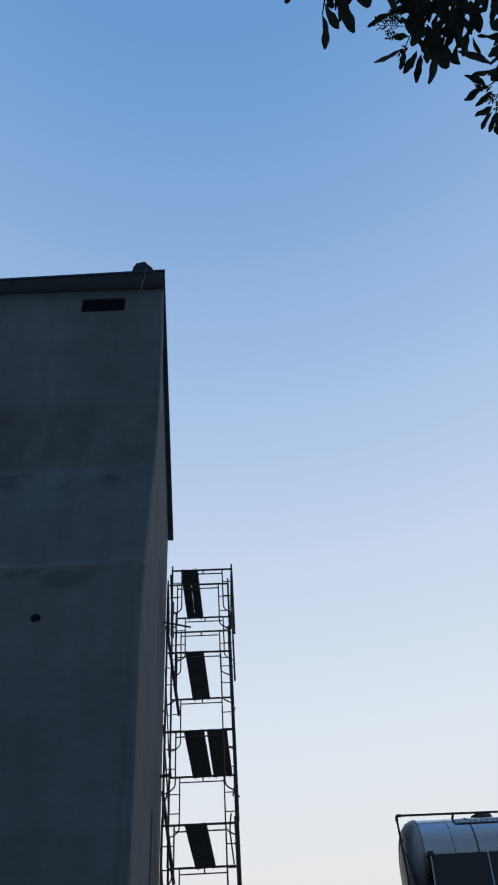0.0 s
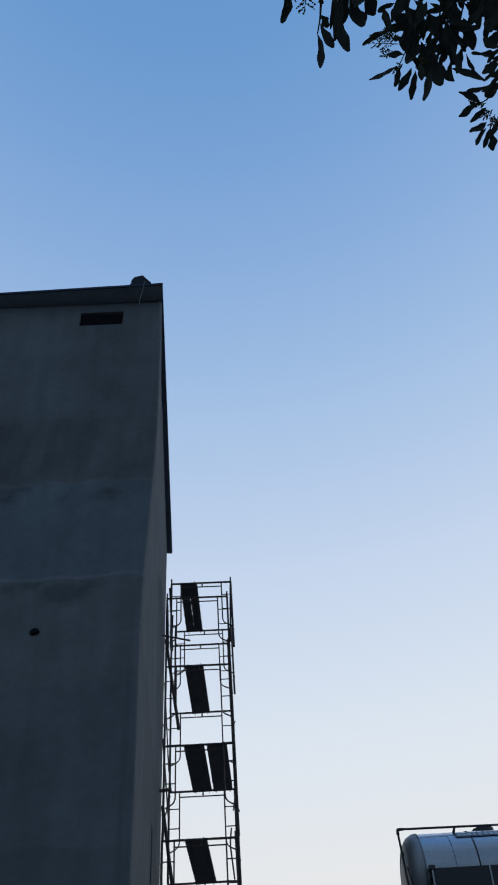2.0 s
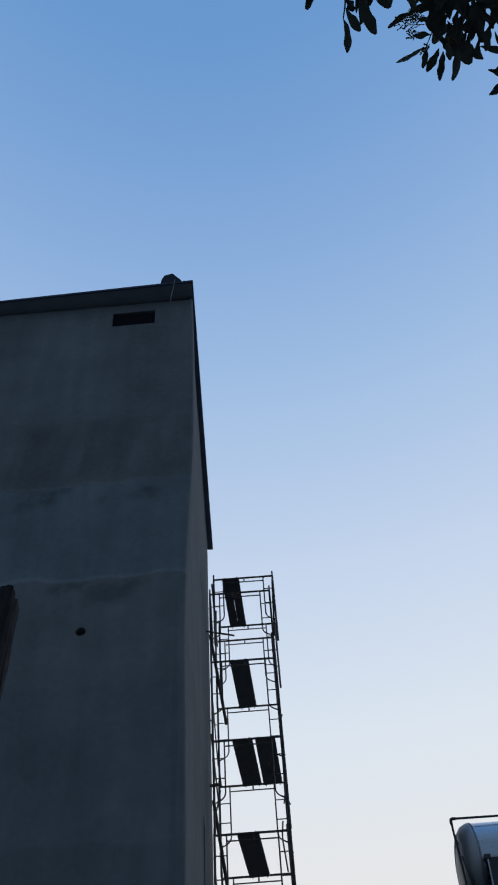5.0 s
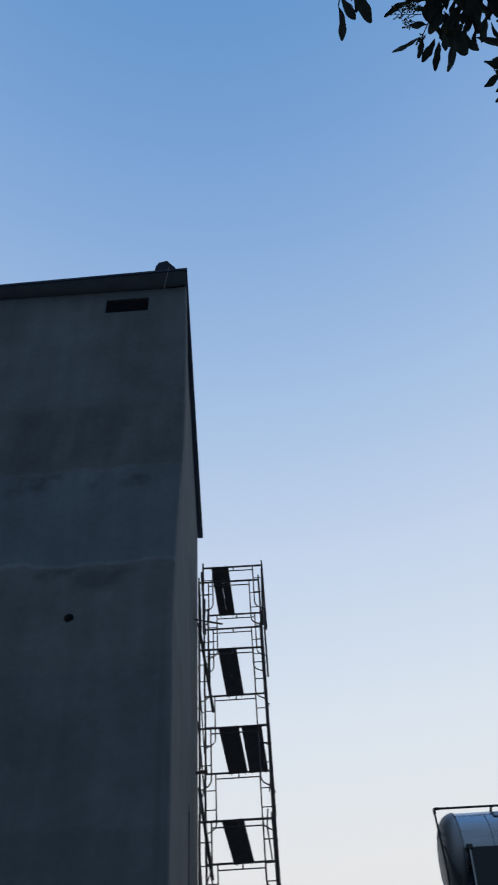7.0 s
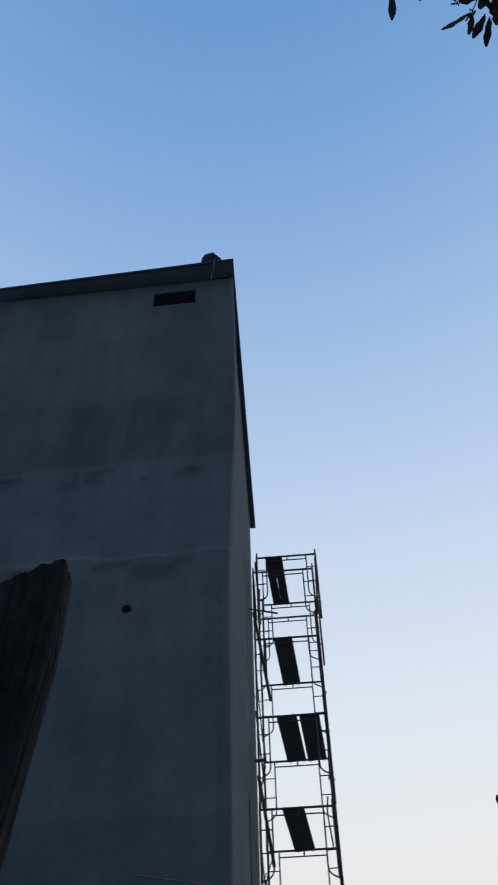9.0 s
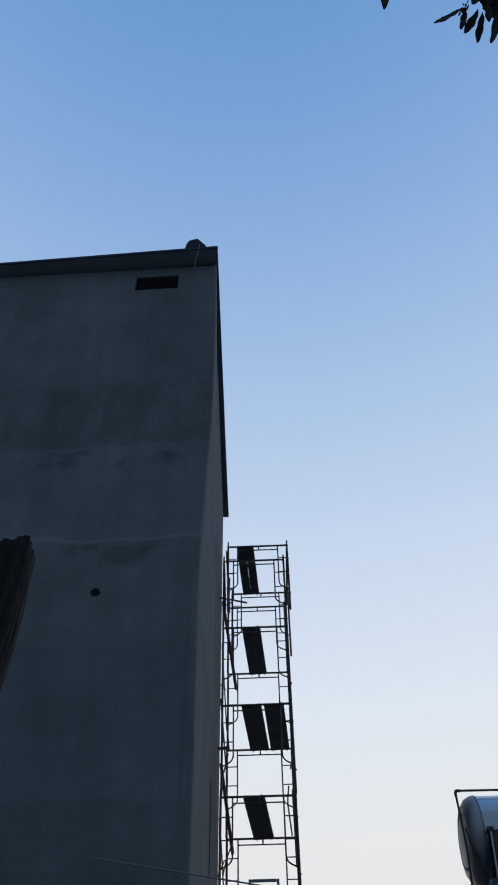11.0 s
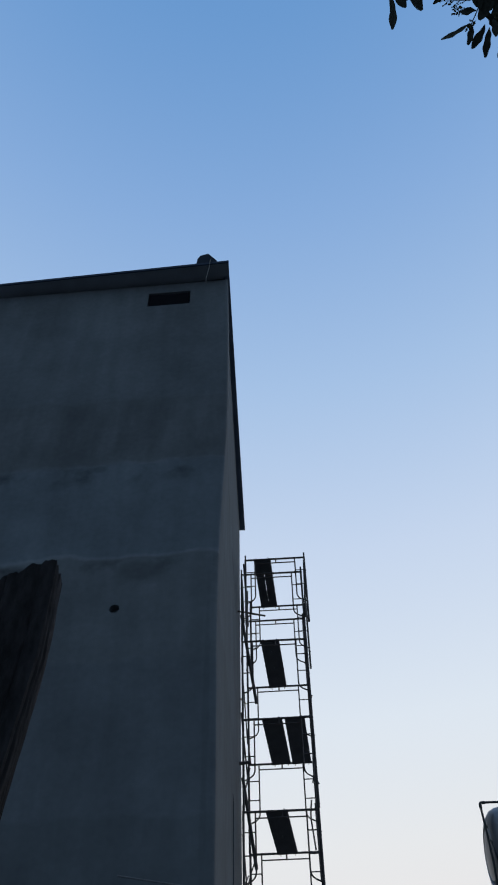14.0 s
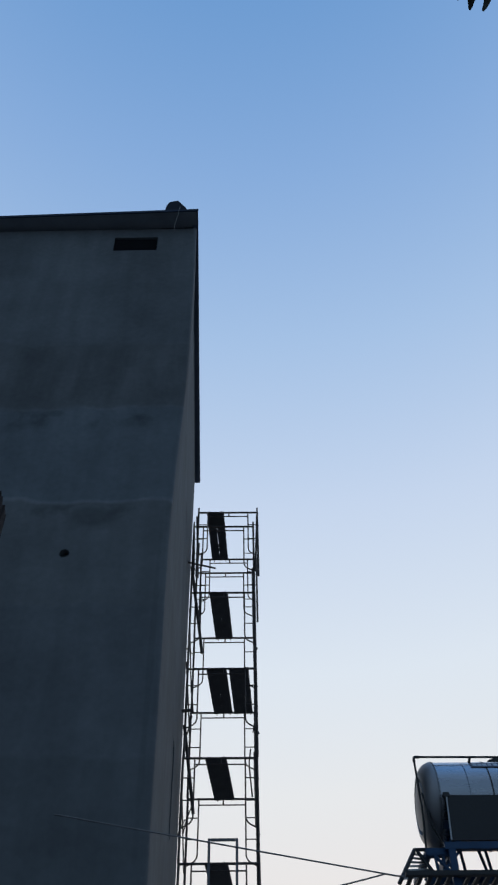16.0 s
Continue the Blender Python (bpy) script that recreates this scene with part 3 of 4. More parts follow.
def deck(ys, length=1.59, wide=0.36):
    """A pressed steel deck with hooks; origin at the middle of its near end."""
    p = thing("scaffold_plank", "dark pressed-steel scaffold deck plank with slots and end hooks", "scaffold plank", "decks of the scaffold tower")
    bm = bmesh.new()
    xs = [-wide / 2, -0.0045, 0.0045, wide / 2]
    ys = [0, *ys, length]
    gaps = set(range(1, len(ys) - 2, 2))
    v = {(i, j, d): bm.verts.new((x, y, -0.045 * d)) for i, x in enumerate(xs) for j, y in enumerate(ys) for d in (0, 1)}
    full = lambda i, j: 0 <= i < 3 and 0 <= j < len(ys) - 1 and not (i == 1 and j in gaps)
    for i in range(3):
        for j in range(len(ys) - 1):
            if not full(i, j):
                continue
            for d in (0, 1):
                bm.faces.new((v[i, j, d], v[i + 1, j, d], v[i + 1, j + 1, d], v[i, j + 1, d]))
            for di, dj, e in ((-1, 0, ((i, j), (i, j + 1))), (1, 0, ((i + 1, j), (i + 1, j + 1))), (0, -1, ((i, j), (i + 1, j))), (0, 1, ((i, j + 1), (i + 1, j + 1)))):
                if not full(i + di, j + dj):
                    bm.faces.new((v[(*e[0], 0)], v[(*e[1], 0)], v[(*e[1], 1)], v[(*e[0], 1)]))
    part("deck", bm, M_PLANK, p)
    for x in (-wide / 2 + 0.05, wide / 2 - 0.05):
        for y, s in ((0, -1), (length, 1)):
            part("hook", tube(bent([(x, y - s * 0.03, -0.02), (x, y + s * 0.045, -0.005), (x, y + s * 0.045, -0.045)], 0.02), 0.009, 6), M_STEEL, p)
    return p


TOPBAR = 0.046
plank = deck((0.42, 0.56, 0.66, 1.06, 1.12, 1.20, 1.28, 1.40))
plank.matrix_basis = pose(0.455, SY - 0.045, 13.835 + 0.018, 0, 0, -2.5)
short = None
for x, k, rz in ((0.552, 6, -3.1), (0.535, 5, -3.7), (0.945, 5, -3.2), (0.555, 4, -4.4), (0.59, 3, -4.0), (0.58, 1, -3.5)):
    if short is None:
        short = deck((0.30, 0.33, 0.84, 0.92, 1.26, 1.30))
        short.matrix_basis = pose(x, SY + 0.01, LEVELS[k], 0, 0, rz)
    else:
        copy_thing(short, pose(x, SY + 0.01, LEVELS[k], 0, 0, rz))


def brace(a, b, label="thin steel scaffold brace", r=0.0125, via=()):
    ob = smooth(part("scaffold_brace", tube(bent([a, *via, b], 0.12), r, 8), M_STEEL))
    return tagged(ob, label, "scaffold brace", "braces of the scaffold tower")


for k in range(len(LEVELS)):
    lo = FOOT + TIER * k
    for x, which in ((SX - 0.035, k % 2 == 0), (SX + WIDE + 0.035, k % 3 != 1)):
        if which:
            brace((x, SY, lo + 0.42), (x, SY + BAY, lo + 1.32))
        if k in (1, 3, 4, 6) and x < 0.5:
            brace((x + 0.02, SY, lo + 1.32), (x + 0.02, SY + BAY, lo + 0.42))
brace((0.0, SY - 0.045, 12.40), (0.245, SY + 0.35, 10.62), "loose thick pipe hanging from a scaffold post", 0.030)
brace((-0.075, SY - 0.05, 12.50), (0.48, SY - 0.03, 12.36), "short pipe tied across the scaffold to the wall", 0.019)
brace((0.06, SY - 0.06, 13.72), (0.12, SY + 0.2, 12.3), "loose thick pipe hanging from a scaffold post", 0.018)
brace((0.0, SY - 0.045, 8.95), (0.18, SY + 0.45, 7.62), "loose thick pipe hanging from a scaffold post", 0.029)
brace((-0.06, SY - 0.05, 9.21), (0.14, SY - 0.05, 9.23), "short pipe tied across the scaffold to the wall", 0.03)
brace((0.02, SY - 0.045, 13.3), (0.05, SY - 0.045, 12.2), "loose thick pipe hanging from a scaffold post", 0.017)
brace((0.13, SY - 0.045, 13.0), (0.09, SY + 0.1, 11.6), "loose thick pipe hanging from a scaffold post", 0.016)
brace((-0.02, SY - 0.045, 10.2), (0.08, SY + 0.3, 8.9), "loose thick pipe hanging from a scaffold post", 0.014)
brace((SX + WIDE + 0.03, SY - 0.02, 12.3), (SX + WIDE + 0.085, SY - 0.05, 13.75), "thin steel scaffold brace", 0.02)

brace((1.144, SY - 0.04, 8.503), (1.162, SY - 0.04, 7.68), "bent loose rod hanging on a scaffold post", 0.013, [(1.11, SY - 0.04, 8.25)])
brace((0.191, SY - 0.04, 7.568), (0.056, SY - 0.04, 7.095), "bent loose rod hanging on a scaffold post", 0.011, [(0.10, SY - 0.04, 7.324)])
brace((0.125, SY - 0.04, 9.12), (0.05, SY - 0.04, 8.77), "bent loose rod hanging on a scaffold post", 0.012)
brace((0.076, SY - 0.04, 9.88), (0.141, SY - 0.04, 9.19), "bent loose rod hanging on a scaffold post", 0.012)
brace((1.23, SY - 0.04, 9.073), (1.187, SY - 0.04, 8.80), "bent loose rod hanging on a scaffold post", 0.011)
brace((1.20, SY - 0.04, 8.45), (1.21, SY - 0.04, 7.2), "bent loose rod hanging on a scaffold post", 0.011)

# inverted-U steel frame on the lowest visible deck
uframe = thing("hoist_frame", "plain steel tube frame standing upright on a scaffold deck", "steel frame")
for x in (0.475, 0.91):
    part("leg", box((x - 0.02, SY - 0.12, LEVELS[2]), (x + 0.02, SY - 0.08, 7.0), bevel=0.004), M_GREY, uframe)
part("crossbar", box((0.497, SY - 0.12, 6.962), (0.888, SY - 0.08, 7.0), bevel=0.004), M_GREY, uframe)

# ---- stainless water tank on its blue stand ----
TX, TY, TZ, TR, TL = 3.186, 9.92, 5.80, 0.475, 1.81
tank = thing("water_tank", "horizontal stainless-steel water tank with pressed ribs on a blue stand", "water tank")


def lathe(profile, sides=40):
    """Turns a profile of (x, radius) about the tank's axis."""
    bm = bmesh.new()
    rings = []
    for x, r in profile:
        if r < 1e-4:
            rings.append([bm.verts.new((x, TY, TZ))])
        else:
            rings.append([bm.verts.new((x, TY + r * math.cos(a), TZ + r * math.sin(a))) for a in (2 * math.pi * j / sides for j in range(sides))])
    for a, b in zip(rings, rings[1:]):
        for j in range(sides):
            k = (j + 1) % sides
            if len(a) == 1:
                bm.faces.new((a[0], b[j], b[k]))
            elif len(b) == 1:
                bm.faces.new((a[j], b[0], a[k]))
            else:
                bm.faces.new((a[j], a[k], b[k], b[j]))
    return bm


body = [(TX, TR - 0.001), (TX + 0.02, TR)]
for x in (0.335, 1.02, 1.38):
    body += [(TX + x - 0.03, TR), (TX + x - 0.008, TR), (TX + x - 0.004, TR - 0.012), (TX + x + 0.004, TR - 0.012), (TX + x + 0.008, TR), (TX + x + 0.03, TR)]
body += [(TX + TL, TR - 0.004)]
smooth(part("shell", lathe(body), M_INOX, tank), 60)
for x0, s in ((TX, -1), (TX + TL, 1)):
    cap = [(x0, TR - 0.002), (x0 + s * 0.012, TR + 0.006), (x0 + s * 0.03, TR + 0.002), (x0 + s * 0.088, TR - 0.03), (x0 + s * 0.138, TR - 0.10), (x0 + s * 0.152, TR - 0.17),
           (x0 + s * 0.116, TR - 0.182), (x0 + s * 0.118, TR - 0.20), (x0 + s * 0.152, TR - 0.215), (x0 + s * 0.164, TR - 0.30), (x0 + s * 0.17, 0)]
    smooth(part("end_cap", lathe(cap), M_INOX_END, tank, "domed end with a pressed ring"), 50)
part("strap", lathe([(TX + 0.592, TR + 0.001), (TX + 0.592, TR + 0.006), (TX + 0.606, TR + 0.006), (TX + 0.606, TR + 0.001)]), M_PIPE, tank, "dark steel hoop")
part("manhole", tube([(TX + 0.86, TY, TZ + TR - 0.02), (TX + 0.86, TY, TZ + TR + 0.05)], 0.13, 24), M_PIPE, tank, "round dark lid on the top")
marks = [(0.0, 0.05), (0.06, 0.045), (0.115, 0.05), (0.18, 0.04), (0.24, 0.05), (0.31, 0.045), (0.37, 0.05), (0.43, 0.04), (0.49, 0.05)]
strap = bmesh.new()
for dx, w in marks:
    ang = [radians(a) for a in (44, 46.5, 49, 51.5)]
    vs = [[strap.verts.new((TX + 0.45 + dx + e * w, TY - (TR + 0.0095) * math.sin(a), TZ + (TR + 0.0095) * math.cos(a))) for a in ang] for e in (0, 1)]
    for j in range(3):
        strap.faces.new((vs[0][j], vs[1][j], vs[1][j + 1], vs[0][j + 1]))
part("lettering_bars", strap, M_ALU, tank, "pale worn marks on the name plate")
plate = bmesh.new()
vs = [[plate.verts.new((TX + x, TY - (TR + 0.008) * math.sin(a), TZ + (TR + 0.008) * math.cos(a))) for a in (radians(b) for b in (41, 43.5, 46, 48.5, 51, 54))] for x in (0.43, 1.02)]
for j in range(5):
    plate.faces.new((vs[0][j], vs[1][j], vs[1][j + 1], vs[0][j + 1]))
part("name_plate", plate, M_MARK, tank, "worn dark-blue printed plate along the top")
part("seam", lathe([(TX + 0.004, TR + 0.001), (TX + 0.004, TR + 0.0095), (TX + 0.011, TR + 0.0095), (TX + 0.011, TR + 0.001)]), M_INOX_END, tank, "crimped seam")

rail = thing("water_pipe", "black water pipe looped up over the tank", "pipe")
line = bent([(2.975, 9.64, 5.22), (2.995, 9.62, 5.6), (2.982, 9.6, 6.241), (5.2, 9.72, 6.28)], 0.04)
smooth(part("pipe", tube(line, 0.0125, 10), M_PIPE, rail))
part("tee", tube([(3.65, 9.634, 6.252), (3.65, 9.70, 6.235), (3.65, 9.78, 6.232)], 0.015, 8), M_PIPE, rail)
part("elbow", tube(bent([(2.982, 9.6, 6.18), (2.982, 9.6, 6.241), (3.042, 9.604, 6.242)], 0.03), 0.0175, 10), M_PIPE, rail)
smooth(part("drain_pipe", tube(bent([(3.035, 9.68, 5.85), (3.04, 9.60, 5.7), (3.06, 9.58, 5.45), (3.16, 9.6, 5.28), (3.2, 9.6, 5.1)], 0.1), 0.014, 8), M_PIPE, rail))

stand = thing("tank_stand", "blue-painted steel stand of angle bars that carries the water tank", "tank stand")
SZ = TZ - TR  # underside of the tank
BZ = 5.20  # top of the beams
Y0, Y1, X0, X1 = 9.42, 10.42, 3.175, 4.95
for y in (Y0, Y1):
    part("top_beam", box((X0 - 0.05, y - 0.035, BZ - 0.075), (X1 + 0.05, y + 0.035, BZ), bevel=0.004), M_BLUE, stand)
for x in (X0 + 0.1, (X0 + X1) / 2, X1 - 0.1):
    part("saddle", box((x - 0.03, Y0 - 0.03, BZ + 0.001), (x + 0.03, Y1 + 0.03, SZ - 0.001), bevel=0.004), M_BLUE, stand)
for x in (X0 + 0.02, X1 - 0.02):
    for y in (Y0, Y1):
        part("leg", box((x - 0.038, y - 0.04, GROUND), (x + 0.038, y + 0.04, BZ - 0.077), bevel=0.005), M_BLUE, stand)
DZ = 4.88
HZ = BZ - 0.05
for y in (Y0 - 0.1, Y1 + 0.2):
    part("deck_beam", box((2.66, y - 0.03, DZ - 0.05), (5.3, y + 0.03, DZ), bevel=0.004), M_PIPE, stand)
for k in range(26):
    x = 2.7 + k * 0.1
    part("deck_slat", box((x, Y0 - 0.069, DZ - 0.045), (x + 0.04, Y1 + 0.169, DZ - 0.02)), M_PIPE, stand)
for a, b in (((2.98, 9.5, HZ), (3.18, 9.42, DZ)), ((3.30, 9.5, HZ), (3.05, 9.45, DZ)), ((3.05, 10.3, HZ), (3.3, 10.42, DZ)), ((3.02, 9.48, HZ), (3.04, 9.48, DZ)), ((3.12, 9.5, HZ), (3.10, 9.48, DZ)),
             ((3.40, 9.9, SZ), (3.44, 9.9, DZ)), ((3.62, 9.95, SZ), (3.70, 9.9, DZ)), ((3.68, 9.9, SZ), (3.73, 9.9, DZ)), ((3.95, 9.9, SZ), (3.78, 9.9, DZ)), ((3.85, 9.95, SZ), (3.95, 9.9, DZ)), ((4.4, 9.9, SZ), (4.2, 9.9, DZ))):
    part("strut", tube([a, b], 0.017, 6), M_BLUE, stand)
part("gusset", box((2.93, 9.47, BZ - 0.11), (3.17, 9.56, BZ - 0.03), bevel=0.01), M_BLUE, stand)
part("cross_beam", box((2.93, 9.57, BZ - 0.09), (3.0, 10.4, BZ - 0.04)), M_BLUE, stand)
# sloping slatted side guard at the end of the deck
guard = thing("side_guard", "sloping slatted metal guard at the end of the tank deck", "guard")
g0, g1 = Vector((2.84, 9.6, 5.20)), Vector((2.60, 9.42, DZ - 0.08))
part("edge_bar", tube([g0, g1], 0.022, 8), M_PIPE, guard)
part("edge_bar", tube([g0, g0 + Vector((0.2, 0.0, 0.0))], 0.02, 8), M_PIPE, guard)
part("edge_bar", tube([g0 + Vector((0.03, 0, -0.02)), Vector((3.02, 9.5, DZ))], 0.02, 8), M_PIPE, guard)
for k in range(7):
    s = (k + 1) / 8
    p = g0.lerp(g1, s)
    q = (g0 + Vector((0.12, 0.1, 0))).lerp(Vector((3.0, 9.55, DZ)), s)
    part("slat", tube([p, q], 0.012, 4), M_ALU, guard)

panel = thing("collector_panel", "dark flat panel with pale metal edges fixed before the tank", "panel")
PA, PB = Vector((3.235, 9.395, 5.70)), Vector((3.205, 9.385, 5.212))
bm = bmesh.new()
w = Vector((1.95, 0.0, 0.0))
n = Vector((0, 0.03, 0))
q = [PA, PA + w, PB + w, PB]
va, vb = [bm.verts.new(p) for p in q], [bm.verts.new(p + n) for p in q]
bm.faces.new(va)
bm.faces.new(vb)
for k in range(4):
    bm.faces.new((va[k], va[(k + 1) % 4], vb[(k + 1) % 4], vb[k]))
part("sheet", bm, M_PANEL, panel)
for s in (0.0, 0.32, 0.66, 1.0):
    d = w * s + Vector((0, -0.004, 0))
    part("edge_strip", tube([PA + d, PB + d], 0.011, 4), M_ALU, panel, "pale aluminium strip")
part("bracket", box(PA + Vector((-0.035, -0.02, -0.02)), PA + Vector((0.035, 0.02, 0.03)), bevel=0.004), M_PIPE, panel)
# ---- cables ----
def cable(a, b, drop, r=0.006):
    ob = smooth(part("cable", tube(sag(a, b, drop), r, 6), M_CABLE))
    return tagged(ob, "slack black overhead cable between the wall and the tank", "cable", "overhead cables")


hook = part("cable_hook", tube([(-0.917, 8.81, 5.281), (-0.84, 8.45, 5.130)], 0.003, 6), M_ROOF)
tagged(hook, "small grey iron hook set in the cement wall", "hook")
cable((-0.84, 8.45, 5.130), (2.45, 9.30, 4.852), 0.002, 0.008)
cable((2.45, 9.30, 4.852), (2.68, 9.42, 4.862), 0.003, 0.009)
cable((0.4, 8.75, 4.30), (2.45, 9.30, 4.852), 0.03, 0.008)

# ---- the old timber post ----
wood = thing("timber_post", "weathered dark timber post with a broken slanting top", "post")
bm = bmesh.new()
PD = 0.075


def outline(k, count=104):
    """A rounded, split board section: across (0 to 1) and deep (0 to 1)."""
    a = 2 * math.pi * k / count
    c, d = math.cos(a), math.sin(a)
    r = 0.78 / max(abs(c), abs(d)) + 0.22
    return min(max(0.5 + 0.5 * c * r, 0.0), 1.0), min(max(0.5 + 0.5 * d * r, 0.0), 1.0)


def broken(u, v):
    """Height of the broken top over the board's width."""
    z = 2.815 + 0.085 * u ** 0.9 - 0.10 * max(0.0, 0.16 - u) / 0.16 - 0.024 * max(0.0, u - 0.93) / 0.07
    return z + 0.012 * noise.noise((u * 9, v * 3, 3.0)) + 0.010 * noise.noise((u * 24, v * 5, 1.0)) + 0.010 * noise.noise((u * 60, v * 9, 5.0)) - 0.006 * v


SIDES, STEPS = 104, 90
rings = []
for j in range(STEPS + 1):
    ring = []
    for k in range(SIDES):
        u, v = outline(k)
        s = (j / STEPS) ** 0.7
        z = (GROUND - 0.2) + (broken(u, v) - GROUND + 0.2) * s
        left = 0.199 + 0.0245 * z + 0.03 * min(max(z - 2.4, 0.0), 0.3) + 0.004 * max(0.0, (z - 2.45) / 0.4) ** 2
        right = 0.349 + 0.029 * min(z, 2.2) + 0.092 * min(max(z - 2.2, 0.0), 0.45) - 0.15 * max(0.0, z - 2.78) ** 2
        x, y = left + (right - left) * u, 1.422 + PD * v
        # long grooves and splits that follow the grain
        dent = 0.005 * noise.noise((u * 8, v * 6, z * 0.8)) + 0.0025 * noise.noise((u * 30, v * 18, z * 2.5)) + 0.006 * noise.noise((0.0, 0.0, z * 2.3)) + 0.003 * noise.noise((u * 4, v * 4, z * 13))
        for at, deep in ((0.78, 0.008), (0.9, 0.006), (0.35, 0.004)):
            dent -= deep * math.exp(-((u - at - 0.03 * noise.noise((z * 1.4, at, 0))) / 0.022) ** 2)
        out = Vector((u - 0.5, v - 0.5)).normalized()
        ring.append(bm.verts.new((x + out.x * dent * 0.8, y + out.y * dent, z)))
    rings.append(ring)
for a, b in zip(rings, rings[1:]):
    for k in range(SIDES):
        j = (k + 1) % SIDES
        bm.faces.new((a[k], a[j], b[j], b[k]))
inner = [bm.verts.new(((v.co.x - 0.36) * 0.6 + 0.36, (v.co.y - 1.46) * 0.4 + 1.46, v.co.z - 0.006)) for v in rings[-1]]
for k in range(SIDES):
    j = (k + 1) % SIDES
    bm.faces.new((rings[-1][k], rings[-1][j], inner[j], inner[k]))
bm.faces.new(inner)
bm.faces.new(rings[0][::-1])
smooth(part("post", bm, M_WOOD, wood), 50)

# ---- the tree overhead ----
tree = thing("tree", "broad-leaved tree with drooping dark-green leaves and small flower sprays", "tree")
trunk_line = [(3.9, -0.6, GROUND - 0.2), (3.88, -0.55, 1.0), (3.8, -0.5, 2.4), (3.65, -0.45, 3.8), (3.55, -0.3, 5.2), (3.5, -0.25, 6.6)]
smooth(part("trunk", tube(trunk_line, [0.21, 0.17, 0.15, 0.13, 0.10, 0.06], 14), M_BARK, tree), 80)
limbs = [
    [(3.68, -0.46, 3.6), (3.2, -0.1, 4.6), (2.75, 0.35, 5.25), (2.35, 0.6, 5.6)],
    [(3.72, -0.48, 3.3), (2.9, -0.2, 4.2), (2.2, 0.15, 4.75), (1.75, 0.35, 4.95)],
    [(3.55, -0.3, 5.0), (3.2, 0.3, 5.4), (2.85, 0.7, 5.45), (2.55, 0.9, 5.42)],
    [(3.55, -0.3, 5.3), (3.9, -1.2, 6.2), (4.1, -2.0, 6.9)],
    [(3.6, -0.4, 4.6), (2.9, -1.4, 5.6), (2.3, -2.1, 6.4)],
    [(3.6, -0.35, 4.9), (4.6, 0.2, 5.9), (5.3, 0.6, 6.5)],
]
for line in limbs:
    smooth(part("limb", tube(line, [0.05 - 0.036 * k / (len(line) - 1) for k in range(len(line))], 8), M_BARK, tree), 80)
# the drooping ends of the boughs spread in one plane: across, down and outwards
ACROSS, DOWN, OUT = Vector((0.9984, 0.0004, -0.0567)), Vector((-0.0362, 0.7727, -0.6337)), Vector((-0.0436, -0.6347, -0.7715))
rng = random.Random(11)


def leaf(parent, base, turn, length, wide, bend, tip_out):
    """A long leathery leaf on a short stalk: its midrib bends in the plane and curls out of it, its margins wave."""
    bm = bmesh.new()
    seed, fold, twist = rng.uniform(0, 50), rng.uniform(0.15, 0.4), rng.uniform(-0.5, 0.5)
    spot, prev, n = Vector((0, 0, 0)), None, 12
    for k in range(n + 1):
        t = k / n
        a = radians(turn + bend * (0.5 - t))
        way = ACROSS * math.sin(a) + DOWN * math.cos(a) + OUT * tip_out * (t - 0.25)
        side = ACROSS * math.cos(a) - DOWN * math.sin(a)
        side = (side + OUT * twist * t).normalized()
        full = 0.07 if t < 0.06 else 0.07 + 0.93 * math.sin(math.pi * min(1.0, (t - 0.04) / 0.98) ** 1.2) ** 0.65
        row = []
        for e, w in ((-1, 1.0), (-1, 0.5), (0, 0.0), (1, 0.5), (1, 1.0)):
            half = 0.46 * wide * full * (1 + 0.7 * noise.noise((t * 3.2, seed, e)))
            row.append(bm.verts.new(spot + side * e * w * half + OUT * (fold * w * half + 0.12 * wide * w * noise.noise((t * 5, seed, 7.0)))))
        if prev:
            for i in range(4):
                bm.faces.new((prev[i], prev[i + 1], row[i + 1], row[i]))
        prev = row
        spot = spot + way * (length / n)
    me = mesh("leaf", bm, M_LEAF)
    me.polygons.foreach_set("use_smooth", [True] * len(me.polygons))
    ob = new("leaf", me)
    ob.parent = parent
    ob.matrix_basis = Matrix.Translation(base)
    return ob


def twig_part(points, thick):
    return smooth(part("twig", tube(points, [thick * (1 - 0.7 * k / (len(points) - 1)) for k in range(len(points))], 6), M_BARK, tree), 80)


def bough(limb_end, origin, shoots, leaves):
    """Shoots and single leaves, in centimetres across and down from the origin; a leaf is (across, down, turn, length, width, bend)."""
    put = lambda u, v, w=0.0: Vector(origin) + (ACROSS * u + DOWN * v + OUT * w) * 0.01
    twigs = []
    for line in shoots:
        pts = [Vector(limb_end)] + [put(u, v) for u, v in line]
        twigs.append((twig_part(bent(pts, 0.06, 3), 0.0075), line))
    for u, v, turn, length, wide, bend in leaves:
        twig = min(twigs, key=lambda t: min((u - a) ** 2 + (v - b) ** 2 for a, b in t[1]))[0]
        leaf(twig, put(u, v, rng.uniform(-3, 3)), turn, length * 0.01, wide * 0.01, bend, rng.uniform(-0.5, 0.5))
    return put, twigs[0][0]


def thicket(put, twig, count, across, down, length):
    """The dense leaves behind the outline."""
    for _ in range(count):
        size = rng.uniform(*length)
        leaf(twig, put(rng.uniform(*across), rng.uniform(*down), rng.uniform(-14, 3)), rng.gauss(0, 50), size * 0.01, size * rng.uniform(0.0024, 0.0036), rng.uniform(-40, 40), rng.uniform(-0.6, 0.6))


